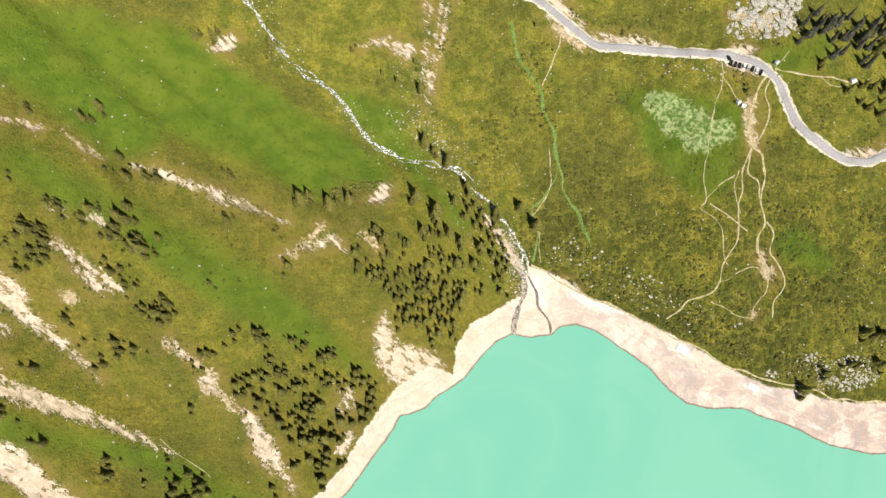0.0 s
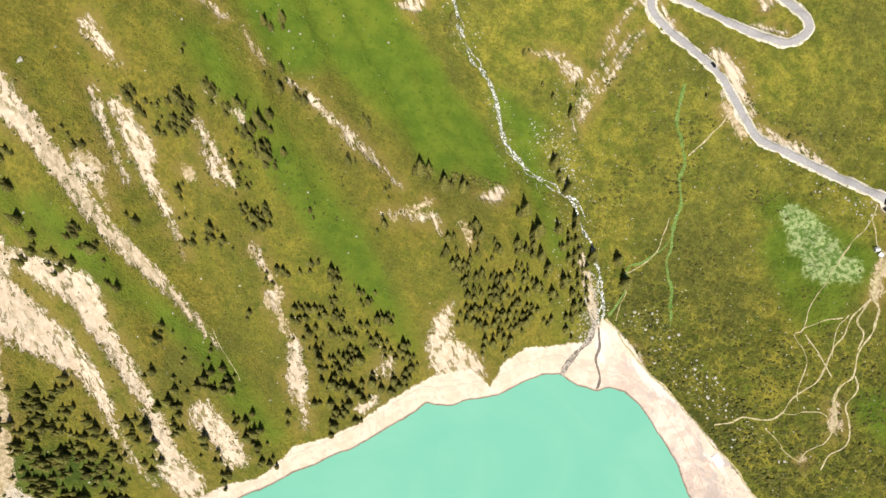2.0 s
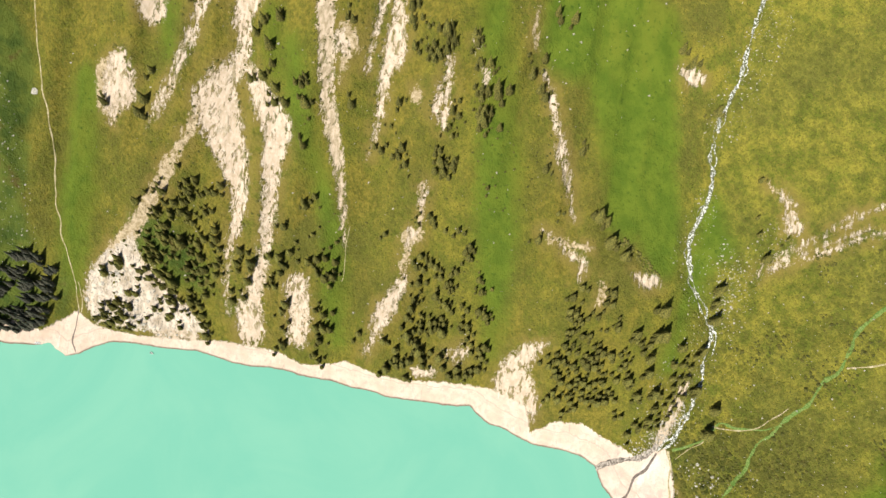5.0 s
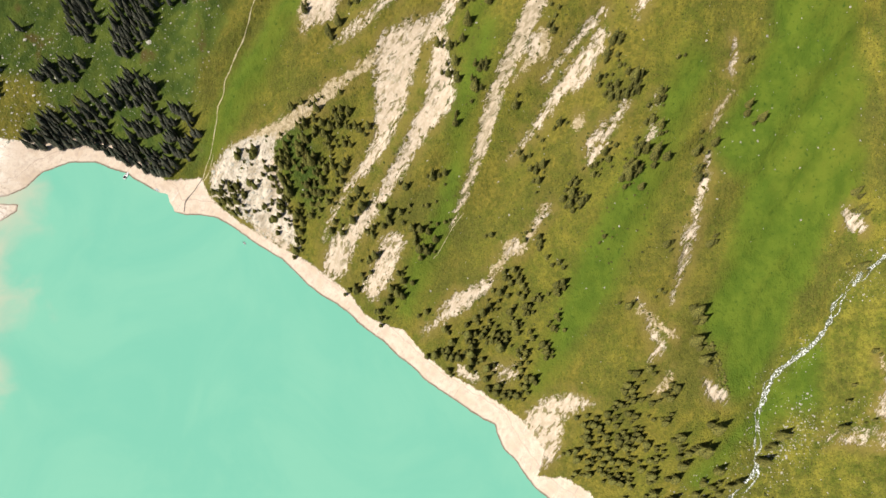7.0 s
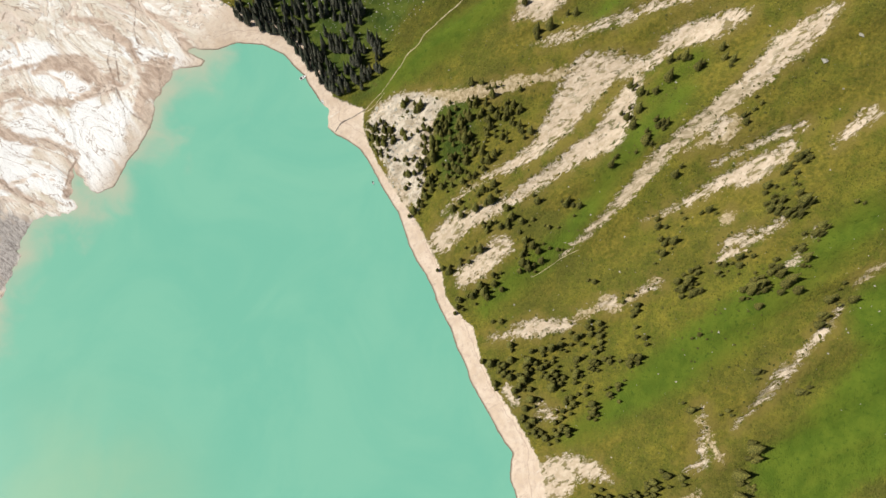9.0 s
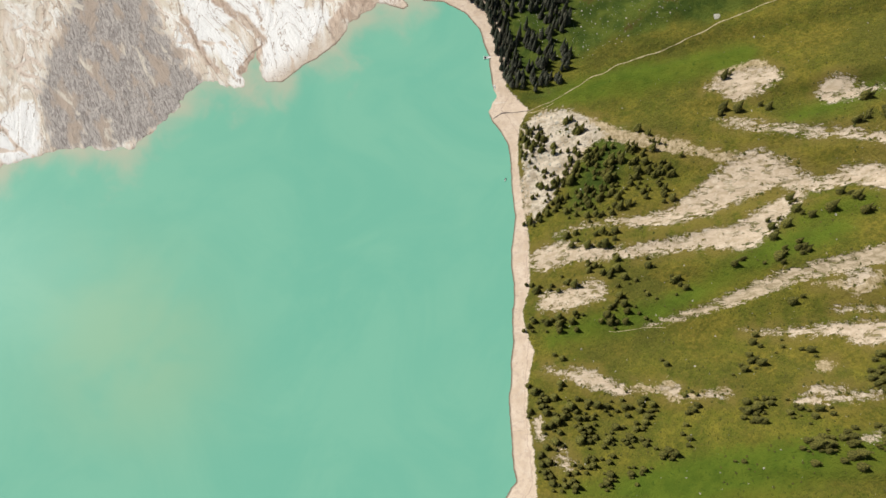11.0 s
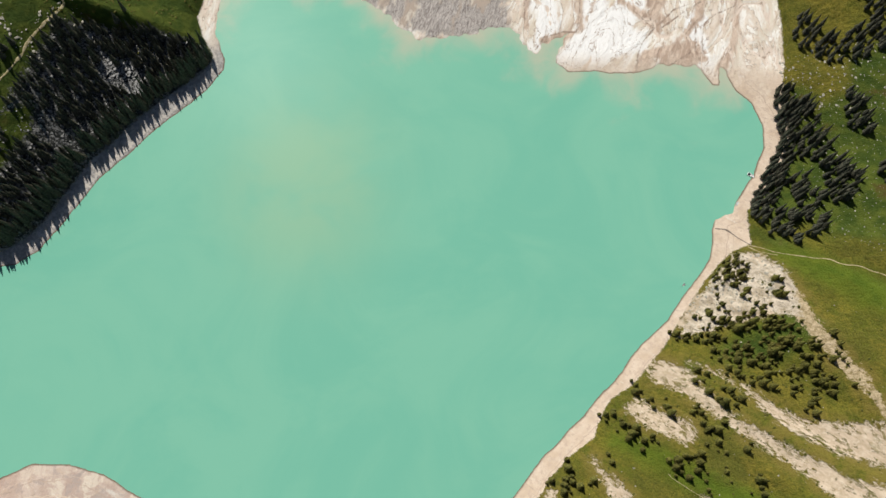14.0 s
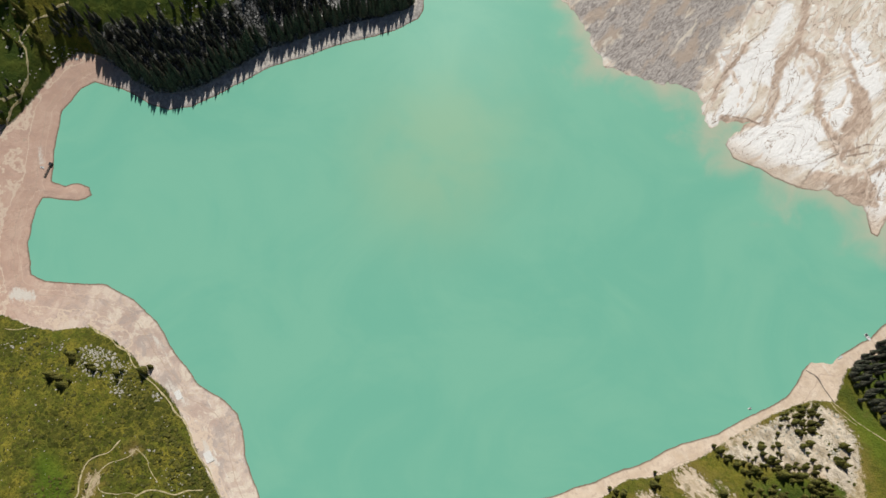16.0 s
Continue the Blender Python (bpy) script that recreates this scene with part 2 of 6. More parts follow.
def ground_material():
    m, t, b = material("mountain ground")
    wide, middle, tuft, fine = grain(t, 60), grain(t, 11, 5, 0.6), grain(t, 2.6, 4, 0.65), grain(t, 0.9, 3, 0.6)
    # the fall line of the western slope runs along this turn
    streaky = grain(t, 2.4, 5, 0.62, (8, 1, 1), 141, 0.25)
    # meadow: olive and straw coloured turf, brown heath, deep green in the swales
    turf = blend(t, ramp(t, middle, 0.36, 0.66), (0.132, 0.156, 0.018), (0.305, 0.262, 0.036))
    turf = blend(t, ramp(t, math_node(t, "ADD", math_node(t, "MULTIPLY", wide, 0.6), math_node(t, "MULTIPLY", tuft, 0.4)), 0.44, 0.62), turf, (0.128, 0.130, 0.024))
    turf = blend(t, ramp(t, tuft, 0.52, 0.74), turf, (0.235, 0.205, 0.032))
    turf = blend(t, ramp(t, math_node(t, "ADD", fine, math_node(t, "MULTIPLY", tuft, 0.8)), 0.82, 0.62), turf, (0.046, 0.056, 0.010))
    turf = blend(t, math_node(t, "MULTIPLY", attribute(t, "hill"), 0.26), turf, (0.165, 0.148, 0.020))
    turf = blend(t, math_node(t, "MULTIPLY", ramp(t, fine, 0.46, 0.34), 0.6), turf, (0.040, 0.050, 0.010))
    turf = blend(t, math_node(t, "MULTIPLY", ramp(t, fine, 0.58, 0.70), 0.5), turf, (0.27, 0.24, 0.055))
    ribs = math_node(t, "MULTIPLY", ramp(t, grain(t, 24, 5, 0.6, (4.5, 1, 1), 141, 0.4), 0.48, 0.60), attribute(t, "hill"))
    turf = blend(t, math_node(t, "MULTIPLY", ribs, 0.65), turf, blend(t, ramp(t, tuft, 0.40, 0.62), (0.175, 0.150, 0.022), (0.330, 0.255, 0.040)))
    turf = blend(t, math_node(t, "MULTIPLY", math_node(t, "MULTIPLY", attribute(t, "straw"), ramp(t, middle, 0.34, 0.56)), 0.62), turf, (0.300, 0.300, 0.042))
    # flat painted bushes, their dark tone taking in the shadow each one casts
    bush, bush_tone = clumps(t, 3.2, 0.76, 0.07)
    small, small_tone = clumps(t, 1.7, 0.68, 0.08)
    heathy = ramp(t, math_node(t, "ADD", math_node(t, "MULTIPLY", wide, 0.5), math_node(t, "MULTIPLY", grain(t, 23, 4, 0.6), 0.5)), 0.34, 0.52)
    bush = math_node(t, "MULTIPLY", math_node(t, "MULTIPLY", bush, heathy), attribute(t, "heath"))
    small = math_node(t, "MULTIPLY", small, math_node(t, "ADD", math_node(t, "MULTIPLY", attribute(t, "heath"), 0.45), 0.38))
    turf = blend(t, math_node(t, "MULTIPLY", small, 0.75), turf, blend(t, small_tone, (0.060, 0.078, 0.012), (0.150, 0.125, 0.030)))
    turf = blend(t, math_node(t, "MULTIPLY", bush, 0.85), turf, blend(t, bush_tone, (0.034, 0.047, 0.008), (0.095, 0.098, 0.017)))
    fringe = math_node(t, "MULTIPLY", ramp(t, math_node(t, "MAXIMUM", attribute(t, "bare"), attribute(t, "tan")), -9, -1), ramp(t, middle, 0.36, 0.58))
    turf = blend(t, math_node(t, "MULTIPLY", fringe, 0.8), turf, (0.235, 0.180, 0.045))
    rough_edge = math_node(t, "MULTIPLY", math_node(t, "ADD", math_node(t, "SUBTRACT", middle, 0.5), math_node(t, "MULTIPLY", math_node(t, "SUBTRACT", tuft, 0.5), 0.7)), 16.0)
    green = blend(t, ramp(t, middle, 0.35, 0.65), (0.090, 0.144, 0.013), (0.134, 0.186, 0.018))
    green = blend(t, math_node(t, "MULTIPLY", ramp(t, grain(t, 34, 5, 0.6, (3, 1, 1), 141), 0.45, 0.65), 0.6), green, (0.165, 0.178, 0.020))
    green = blend(t, ramp(t, tuft, 0.44, 0.30), green, (0.060, 0.108, 0.011))
    turf = blend(t, ramp(t, math_node(t, "ADD", attribute(t, "lush"), rough_edge), -7, 7), turf, green)
    turf = blend(t, math_node(t, "MULTIPLY", attribute(t, "hill"), 0.12), turf, (0.080, 0.086, 0.013))
    # dark green grass, with shade of slopes turned from the sun painted in
    shaded_green = blend(t, ramp(t, middle, 0.38, 0.64), (0.057, 0.090, 0.014), (0.115, 0.144, 0.022))
    shaded_green = blend(t, ramp(t, grain(t, 22, 4, 0.6), 0.60, 0.70), shaded_green, (0.105, 0.082, 0.022))
    turf = blend(t, ramp(t, math_node(t, "ADD", attribute(t, "deep"), rough_edge), -6, 6), turf, shaded_green)
    turf = blend(t, 0.04, turf, (0.012, 0.016, 0.003))
    pale = blend(t, ramp(t, tuft, 0.40, 0.60), (0.11, 0.19, 0.035), (0.36, 0.42, 0.18))
    turf = blend(t, ramp(t, math_node(t, "ADD", attribute(t, "lime"), rough_edge), -1, 4), turf, pale)
    # bare ground: cream scree and clay, browner rubble, grey gully
    cream = blend(t, ramp(t, streaky, 0.35, 0.68), (0.54, 0.435, 0.305), (0.68, 0.57, 0.44))
    cream = blend(t, ramp(t, tuft, 0.50, 0.72), cream, (0.72, 0.63, 0.505))
    cream = blend(t, ramp(t, fine, 0.33, 0.24), cream, (0.34, 0.28, 0.20))
    brown = blend(t, ramp(t, tuft, 0.38, 0.62), (0.36, 0.28, 0.15), (0.58, 0.47, 0.31))
    stony = blend(t, ramp(t, streaky, 0.36, 0.64), (0.40, 0.32, 0.20), (0.64, 0.53, 0.39))
    wisps = math_node(t, "ADD", math_node(t, "MULTIPLY", math_node(t, "SUBTRACT", streaky, 0.5), 1.4), math_node(t, "MULTIPLY", math_node(t, "SUBTRACT", fine, 0.5), 0.9))
    edge = math_node(t, "MULTIPLY", math_node(t, "ADD", math_node(t, "MULTIPLY", math_node(t, "SUBTRACT", tuft, 0.5), 0.8), wisps), 7.5)
    tan = ramp(t, math_node(t, "ADD", attribute(t, "tan"), edge), -0.6, 1.6)
    grey = ramp(t, math_node(t, "ADD", attribute(t, "grey"), edge), -0.5, 1.2)
    holes = math_node(t, "MULTIPLY", ramp(t, grain(t, 2.6, 6, 0.66, (6.0, 1, 1), 141, 0.3), 0.50, 0.68), 6.0)
    bare = ramp(t, math_node(t, "SUBTRACT", math_node(t, "ADD", attribute(t, "bare"), edge), holes), -1.2, 2.0)
    strips = ramp(t, grain(t, 3.4, 6, 0.68, (9.0, 1, 1), 141, 0.35), 0.53, 0.575)
    strips = math_node(t, "MULTIPLY", strips, ramp(t, grain(t, 17, 4, 0.6, (2.5, 1, 1), 141), 0.38, 0.56))
    bare = math_node(t, "MULTIPLY", bare, math_node(t, "SUBTRACT", 1.0, math_node(t, "MULTIPLY", strips, 0.8)))
    grey = math_node(t, "MULTIPLY", grey, math_node(t, "SUBTRACT", 1.0, math_node(t, "MULTIPLY", strips, 0.9)))
    land = blend(t, tan, turf, brown)
    land = blend(t, grey, land, stony)
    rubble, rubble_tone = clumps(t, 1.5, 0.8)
    # grey stones; the shade between them under the spruces is painted near black
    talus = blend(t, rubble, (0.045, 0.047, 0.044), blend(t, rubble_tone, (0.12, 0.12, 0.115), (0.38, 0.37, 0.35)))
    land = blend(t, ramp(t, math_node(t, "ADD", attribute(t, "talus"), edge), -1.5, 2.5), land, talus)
    land = blend(t, bare, land, cream)
    ledges = grain(t, 5.5, 5, 0.62, (2.2, 1, 1), 141, 0.4)
    chalky = blend(t, ramp(t, ledges, 0.36, 0.62), (0.50, 0.415, 0.30), (0.73, 0.65, 0.535))
    chalky = blend(t, ramp(t, ledges, 0.36, 0.30), chalky, (0.20, 0.17, 0.10))
    land = blend(t, math_node(t, "MULTIPLY", ramp(t, math_node(t, "ADD", attribute(t, "crag"), edge), -0.5, 1.5), ramp(t, ledges, 0.66, 0.58)), land, chalky)
    # beaches of sand and silt, chalky in places, wet along the water
    place, axes = t.nodes.new("ShaderNodeNewGeometry"), t.nodes.new("ShaderNodeSeparateXYZ")
    t.links.new(place.outputs["Position"], axes.inputs[0])
    pink = ramp(t, axes.outputs["X"], 20, 110)
    sand = blend(t, ramp(t, middle, 0.36, 0.64), blend(t, pink, (0.70, 0.575, 0.44), (0.63, 0.515, 0.435)), blend(t, pink, (0.80, 0.69, 0.565), (0.74, 0.64, 0.555)))
    sand = blend(t, ramp(t, tuft, 0.46, 0.66), sand, (0.66, 0.54, 0.43))
    sand = blend(t, math_node(t, "MULTIPLY", ramp(t, grain(t, 24, 5, 0.6), 0.52, 0.64), pink), sand, (0.60, 0.475, 0.40))
    mottle = grain(t, 13, 6, 0.66, None, 0, 0.8)
    sand = blend(t, math_node(t, "MULTIPLY", ramp(t, mottle, 0.52, 0.60), math_node(t, "MULTIPLY", pink, 0.7)), sand, (0.52, 0.445, 0.40))
    sand = blend(t, math_node(t, "MULTIPLY", ramp(t, mottle, 0.47, 0.40), math_node(t, "ADD", math_node(t, "MULTIPLY", pink, 0.5), 0.25)), sand, (0.80, 0.725, 0.615))
    streaks = grain(t, 2.2, 6, 0.7, (7, 1, 1), -30, 0.5)
    sand = blend(t, math_node(t, "MULTIPLY", ramp(t, streaks, 0.60, 0.68), 0.7), sand, (0.84, 0.79, 0.71))
    sand = blend(t, math_node(t, "MULTIPLY", ramp(t, streaks, 0.40, 0.33), 0.5), sand, (0.47, 0.375, 0.31))
    sand = blend(t, math_node(t, "MULTIPLY", ramp(t, axes.outputs["X"], 250, 350), 0.65), sand, (0.62, 0.415, 0.315))
    strand = t.nodes.new("ShaderNodeTexNoise")
    strand.noise_dimensions = "1D"
    plug(t, strand.inputs["W"], math_node(t, "ADD", math_node(t, "MULTIPLY", attribute(t, "lake"), 0.55), math_node(t, "MULTIPLY", middle, 3.6)))
    strand.inputs["Scale"].default_value, strand.inputs["Detail"].default_value = 1.0, 3.0
    sand = blend(t, ramp(t, strand.outputs["Fac"], 0.55, 0.75), sand, (0.58, 0.455, 0.36))
    sand = blend(t, ramp(t, strand.outputs["Fac"], 0.40, 0.26), sand, (0.75, 0.63, 0.51))
    # greyer shingle along the spur, which paints in the cool shade on that beach
    sand = blend(t, math_node(t, "MULTIPLY", attribute(t, "grey_shade"), 0.85), sand, blend(t, ramp(t, tuft, 0.40, 0.62), (0.36, 0.35, 0.335), (0.60, 0.585, 0.56)))
    sand = blend(t, ramp(t, math_node(t, "ADD", attribute(t, "chalk"), edge), -1.0, 2.0), sand, (0.74, 0.69, 0.62))
    # delta: white crusts, tan clay and grey mud, cut by channels
    flow = grain(t, 16, 6, 0.62, (1, 3.0, 1), -8, 1.6)
    swirl = math_node(t, "MULTIPLY", math_node(t, "SUBTRACT", flow, 0.5), 26.0)
    crust = blend(t, ramp(t, flow, 0.36, 0.60), (0.74, 0.665, 0.55), (0.93, 0.90, 0.84))
    crust = blend(t, ramp(t, math_node(t, "ADD", attribute(t, "crust"), swirl), -7.0, -1.0), crust, (0.92, 0.90, 0.86))
    crust = blend(t, ramp(t, grain(t, 6, 5, 0.65, (1, 2, 1), -8, 1.5), 0.54, 0.66), crust, (0.62, 0.50, 0.385))
    sheets = math_node(t, "FRACT", math_node(t, "MULTIPLY", grain(t, 26, 5, 0.58, (1, 2.6, 1), -14, 1.6), 6.0))
    crust = blend(t, math_node(t, "MULTIPLY", ramp(t, sheets, 0.30, 1.0), 0.75), crust, (0.72, 0.60, 0.48))
    crust = blend(t, ramp(t, math_node(t, "ADD", attribute(t, "crust"), math_node(t, "MULTIPLY", swirl, 0.7)), -4.0, 1.0), crust, (0.93, 0.915, 0.885))
    crust = blend(t, math_node(t, "MULTIPLY", ramp(t, sheets, 0.09, 0.03), 0.8), crust, (0.42, 0.31, 0.24))
    mud = blend(t, ramp(t, grain(t, 2.6, 7, 0.72, (1, 4.0, 1), -14, 2.6), 0.36, 0.64), (0.27, 0.235, 0.215), (0.60, 0.55, 0.505))
    mud = blend(t, ramp(t, grain(t, 14, 4, 0.6, (1, 2.4, 1), -10), 0.50, 0.62), mud, (0.50, 0.41, 0.335))
    mud = blend(t, ramp(t, grain(t, 11, 5, 0.62, (1, 3.2, 1), -6, 0.8), 0.58, 0.66), mud, (0.70, 0.635, 0.54))
    crust = blend(t, ramp(t, math_node(t, "ADD", attribute(t, "clay"), math_node(t, "ADD", math_node(t, "MULTIPLY", swirl, 0.35), math_node(t, "MULTIPLY", math_node(t, "SUBTRACT", sheets, 0.5), 3.0))), -1.6, 2.0), crust, blend(t, ramp(t, grain(t, 5, 5, 0.65, (1, 3, 1), -10, 1.0), 0.40, 0.60), (0.50, 0.375, 0.29), (0.69, 0.56, 0.45)))
    rill = attribute(t, "rill")
    crust = blend(t, ramp(t, math_node(t, "ADD", rill, math_node(t, "MULTIPLY", math_node(t, "SUBTRACT", middle, 0.5), 0.25)), 0.09, 0.03), crust, (0.76, 0.65, 0.55))
    crust = blend(t, ramp(t, math_node(t, "ADD", rill, math_node(t, "MULTIPLY", math_node(t, "SUBTRACT", tuft, 0.5), 0.04)), 0.018, 0.006), crust, (0.46, 0.36, 0.28))
    thin = math_node(t, "ABSOLUTE", math_node(t, "SUBTRACT", grain(t, 13, 4, 0.55, (1, 2.2, 1), -20, 1.8), 0.5))
    crust = blend(t, math_node(t, "MULTIPLY", ramp(t, thin, 0.010, 0.003), 0.22), crust, (0.40, 0.30, 0.23))
    crust = blend(t, ramp(t, math_node(t, "ADD", attribute(t, "mud"), math_node(t, "MULTIPLY", swirl, 1.5)), -4, 4), crust, mud)
    crust = blend(t, ramp(t, math_node(t, "ADD", attribute(t, "runnel"), math_node(t, "MULTIPLY", math_node(t, "ADD", math_node(t, "SUBTRACT", tuft, 0.5), math_node(t, "SUBTRACT", middle, 0.5)), 2.4)), -0.5, 0.5), crust, (0.36, 0.27, 0.21))
    silt = blend(t, attribute(t, "delta"), sand, crust)
    wet = math_node(t, "MULTIPLY", ramp(t, math_node(t, "ADD", attribute(t, "lake"), math_node(t, "MULTIPLY", math_node(t, "SUBTRACT", tuft, 0.5), 1.5)), 1.6, 0.3), math_node(t, "SUBTRACT", 1.0, math_node(t, "MULTIPLY", attribute(t, "delta"), 0.8)))
    silt = blend(t, wet, silt, (0.27, 0.20, 0.145))
    shore = ramp(t, math_node(t, "ADD", attribute(t, "basin"), math_node(t, "MULTIPLY", edge, 0.35)), 0.6, -0.6)
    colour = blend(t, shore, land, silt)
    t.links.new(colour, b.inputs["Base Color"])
    b.inputs["Roughness"].default_value = 0.92
    b.inputs["Specular IOR Level"].default_value = 0.15
    plug(t, b.inputs["Diffuse Roughness"], math_node(t, "SUBTRACT", 1.0, math_node(t, "MULTIPLY", math_node(t, "MULTIPLY", shore, attribute(t, "delta")), 0.6)))
    crusted = math_node(t, "MULTIPLY", math_node(t, "MULTIPLY", shore, attribute(t, "delta")), math_node(t, "ADD", math_node(t, "MULTIPLY", sheets, 0.30), math_node(t, "MULTIPLY", grain(t, 3.2, 6, 0.68, (1, 2.6, 1), -12, 1.2), 0.55)))
    relief(t, b, math_node(t, "ADD", crusted, math_node(t, "MULTIPLY", math_node(t, "ADD", math_node(t, "ADD", tuft, math_node(t, "MULTIPLY", fine, 0.6)), math_node(t, "ADD", math_node(t, "MULTIPLY", bush, 0.45), math_node(t, "MULTIPLY", small, 0.15))), math_node(t, "SUBTRACT", 1.0, math_node(t, "MULTIPLY", math_node(t, "MAXIMUM", shore, math_node(t, "MAXIMUM", bare, grey)), 0.80)))), 1.7, 1.0)
    return m


def water_material():
    m, t, b = material("milky water")
    flow = grain(t, 90, 5, 0.6, None, 0, 1.0)
    milk = blend(t, ramp(t, flow, 0.35, 0.65), (0.170, 0.452, 0.330), (0.198, 0.476, 0.343))
    cloud = math_node(t, "ADD", attribute(t, "silt"), math_node(t, "MULTIPLY", math_node(t, "SUBTRACT", grain(t, 34, 4, 0.55, None, 0, 0.4), 0.5), 1.6))
    milk = blend(t, ramp(t, cloud, 0.40, 1.30), milk, (0.44, 0.46, 0.345))
    milk = blend(t, math_node(t, "MULTIPLY", attribute(t, "haze"), ramp(t, grain(t, 55, 4, 0.5, None, 0, 0.3), 0.15, 0.60)), milk, (0.275, 0.474, 0.312))
    t.links.new(milk, b.inputs["Base Color"])
    b.inputs["Roughness"].default_value, b.inputs["IOR"].default_value = 0.30, 1.33
    b.inputs["Specular IOR Level"].default_value = 0.04
    relief(t, b, grain(t, 1.4, 3), 0.02, 0.3)
    return m


def plain_material(name, dark, light, size=0.5, rough=0.8, metal=0.0, depth=0.0, spread=(0.35, 0.65), per_object=0.0):
    m, t, b = material(name)
    g = grain(t, size, 4, 0.6)
    c = blend(t, ramp(t, g, *spread), dark, light)
    if per_object:
        info, h = t.nodes.new("ShaderNodeObjectInfo"), t.nodes.new("ShaderNodeHueSaturation")
        t.links.new(math_node(t, "ADD", math_node(t, "MULTIPLY", info.outputs["Random"], per_object), 1 - per_object / 2), h.inputs["Value"])
        t.links.new(c, h.inputs["Color"])
        c = h.outputs[0]
    t.links.new(c, b.inputs["Base Color"])
    b.inputs["Roughness"].default_value, b.inputs["Metallic"].default_value = rough, metal
    if depth:
        relief(t, b, g, depth)
    return m


GROUND, WATER = ground_material(), water_material()
ASPHALT = plain_material("worn asphalt", (0.30, 0.285, 0.28), (0.38, 0.36, 0.35), 0.9, 0.9)
GRAVEL = plain_material("trodden earth", (0.30, 0.26, 0.11), (0.55, 0.46, 0.29), 1.6, 0.95)
VERGE = plain_material("verge gravel", (0.40, 0.37, 0.24), (0.64, 0.585, 0.48), 2.0, 0.95, spread=(0.34, 0.60))
FOAM = plain_material("white water and stones", (0.10, 0.11, 0.05), (0.80, 0.80, 0.76), 1.0, 0.6, depth=0.3, spread=(0.47, 0.60))
RUBBLE = plain_material("wet rubble", (0.13, 0.11, 0.085), (0.52, 0.45, 0.37), 1.3, 0.85, depth=0.3, spread=(0.40, 0.62))
WET_GRAVEL = plain_material("wet gravel", (0.10, 0.085, 0.07), (0.25, 0.2, 0.16), 0.8)
RILL = plain_material("wet grass", (0.085, 0.165, 0.022), (0.20, 0.27, 0.07), 1.1, 0.8)
STONE = plain_material("pale limestone", (0.25, 0.235, 0.19), (0.56, 0.52, 0.43), 0.9, 0.9, depth=0.1)
GRANITE = plain_material("grey granite", (0.20, 0.20, 0.195), (0.46, 0.45, 0.43), 0.6, 0.9, depth=0.1)
NEEDLES = plain_material("spruce needles", (0.055, 0.060, 0.013), (0.205, 0.182, 0.040), 0.9, 0.8, depth=0.3, per_object=0.5)
# darker, greyer copy of the needles, with the shade of backlit woods painted in
SHADED_NEEDLES = plain_material("shaded spruce needles", (0.028, 0.031, 0.024), (0.135, 0.130, 0.088), 1.1, 0.85, depth=0.3)
BARK = plain_material("spruce bark", (0.05, 0.035, 0.025), (0.12, 0.09, 0.065), 0.2, 0.95)
HEATH = plain_material("juniper scrub", (0.055, 0.062, 0.012), (0.13, 0.118, 0.022), 2.2, 0.85)
PAINT_DARK = plain_material("dark car paint", (0.015, 0.016, 0.02), (0.03, 0.03, 0.035), 0.5, 0.3)
PAINT_WHITE = plain_material("white car paint", (0.72, 0.72, 0.70), (0.80, 0.80, 0.79), 0.5, 0.3)
PAINT_SILVER = plain_material("silver car paint", (0.40, 0.41, 0.42), (0.5, 0.5, 0.5), 0.5, 0.3)
GLASS = plain_material("tinted glass", (0.01, 0.012, 0.014), (0.02, 0.022, 0.024), 0.5, 0.08)
TYRE = plain_material("tyre rubber", (0.012, 0.012, 0.012), (0.03, 0.03, 0.03), 0.1, 0.9)
LIME_WASH = plain_material("whitewashed boards", (0.62, 0.60, 0.55), (0.80, 0.78, 0.74), 0.4, 0.8)
TIN = plain_material("pale roof sheet", (0.60, 0.60, 0.60), (0.78, 0.78, 0.77), 0.6, 0.45, 0.3)
PLANK = plain_material("weathered planks", (0.05, 0.045, 0.04), (0.14, 0.12, 0.10), 0.4, 0.85)
HULL = plain_material("white boat hull", (0.66, 0.67, 0.66), (0.80, 0.80, 0.78), 0.5, 0.4)
TARPAULIN = plain_material("dark tarpaulin", (0.02, 0.022, 0.025), (0.05, 0.05, 0.055), 0.4, 0.7)


# ---- land cover in plan ----
COVER = {}


def streak(kind, *places):
    COVER.setdefault(kind, []).append(places)


# bare: places along each streak and its half width
streak("bare", (-331, -8, 1.3), (-322, -15, 4.6), (-312, -24, 6.0))
streak("bare", (-315, 28, 3.0), (-309, 18, 3.6), (-303, 6, 3.6), (-296, -3, 2.3), (-285, -15, 2.0), (-279, -25, 1.7), (-270, -40, 2.4), (-261, -54, 0.8))
streak("bare", (-301, 47, 6.6), (-293, 37, 8.9), (-289, 28, 8.3), (-283, 19, 6.0), (-273, 16, 4.4), (-268, 13, 4.0), (-264, 4, 6.0), (-261, -8, 8.4), (-253, -17, 13.5), (-237, -21, 13.0), (-220, -23, 9.6), (-201, -30, 6.2), (-188, -39, 4.5), (-175, -54, 1.7), (-157, -66, 1.1), (-147, -71, 0.7))
streak("bare", (-257, 10, 4.0), (-242, 9, 6.1), (-229, 9, 8.5), (-217, 8, 9.5), (-206, -2, 6.8), (-191, -13, 4.8), (-175, -24, 4.1), (-161, -36, 3.8), (-150, -48, 5.6), (-142, -58, 8.8), (-131, -64, 8.9))
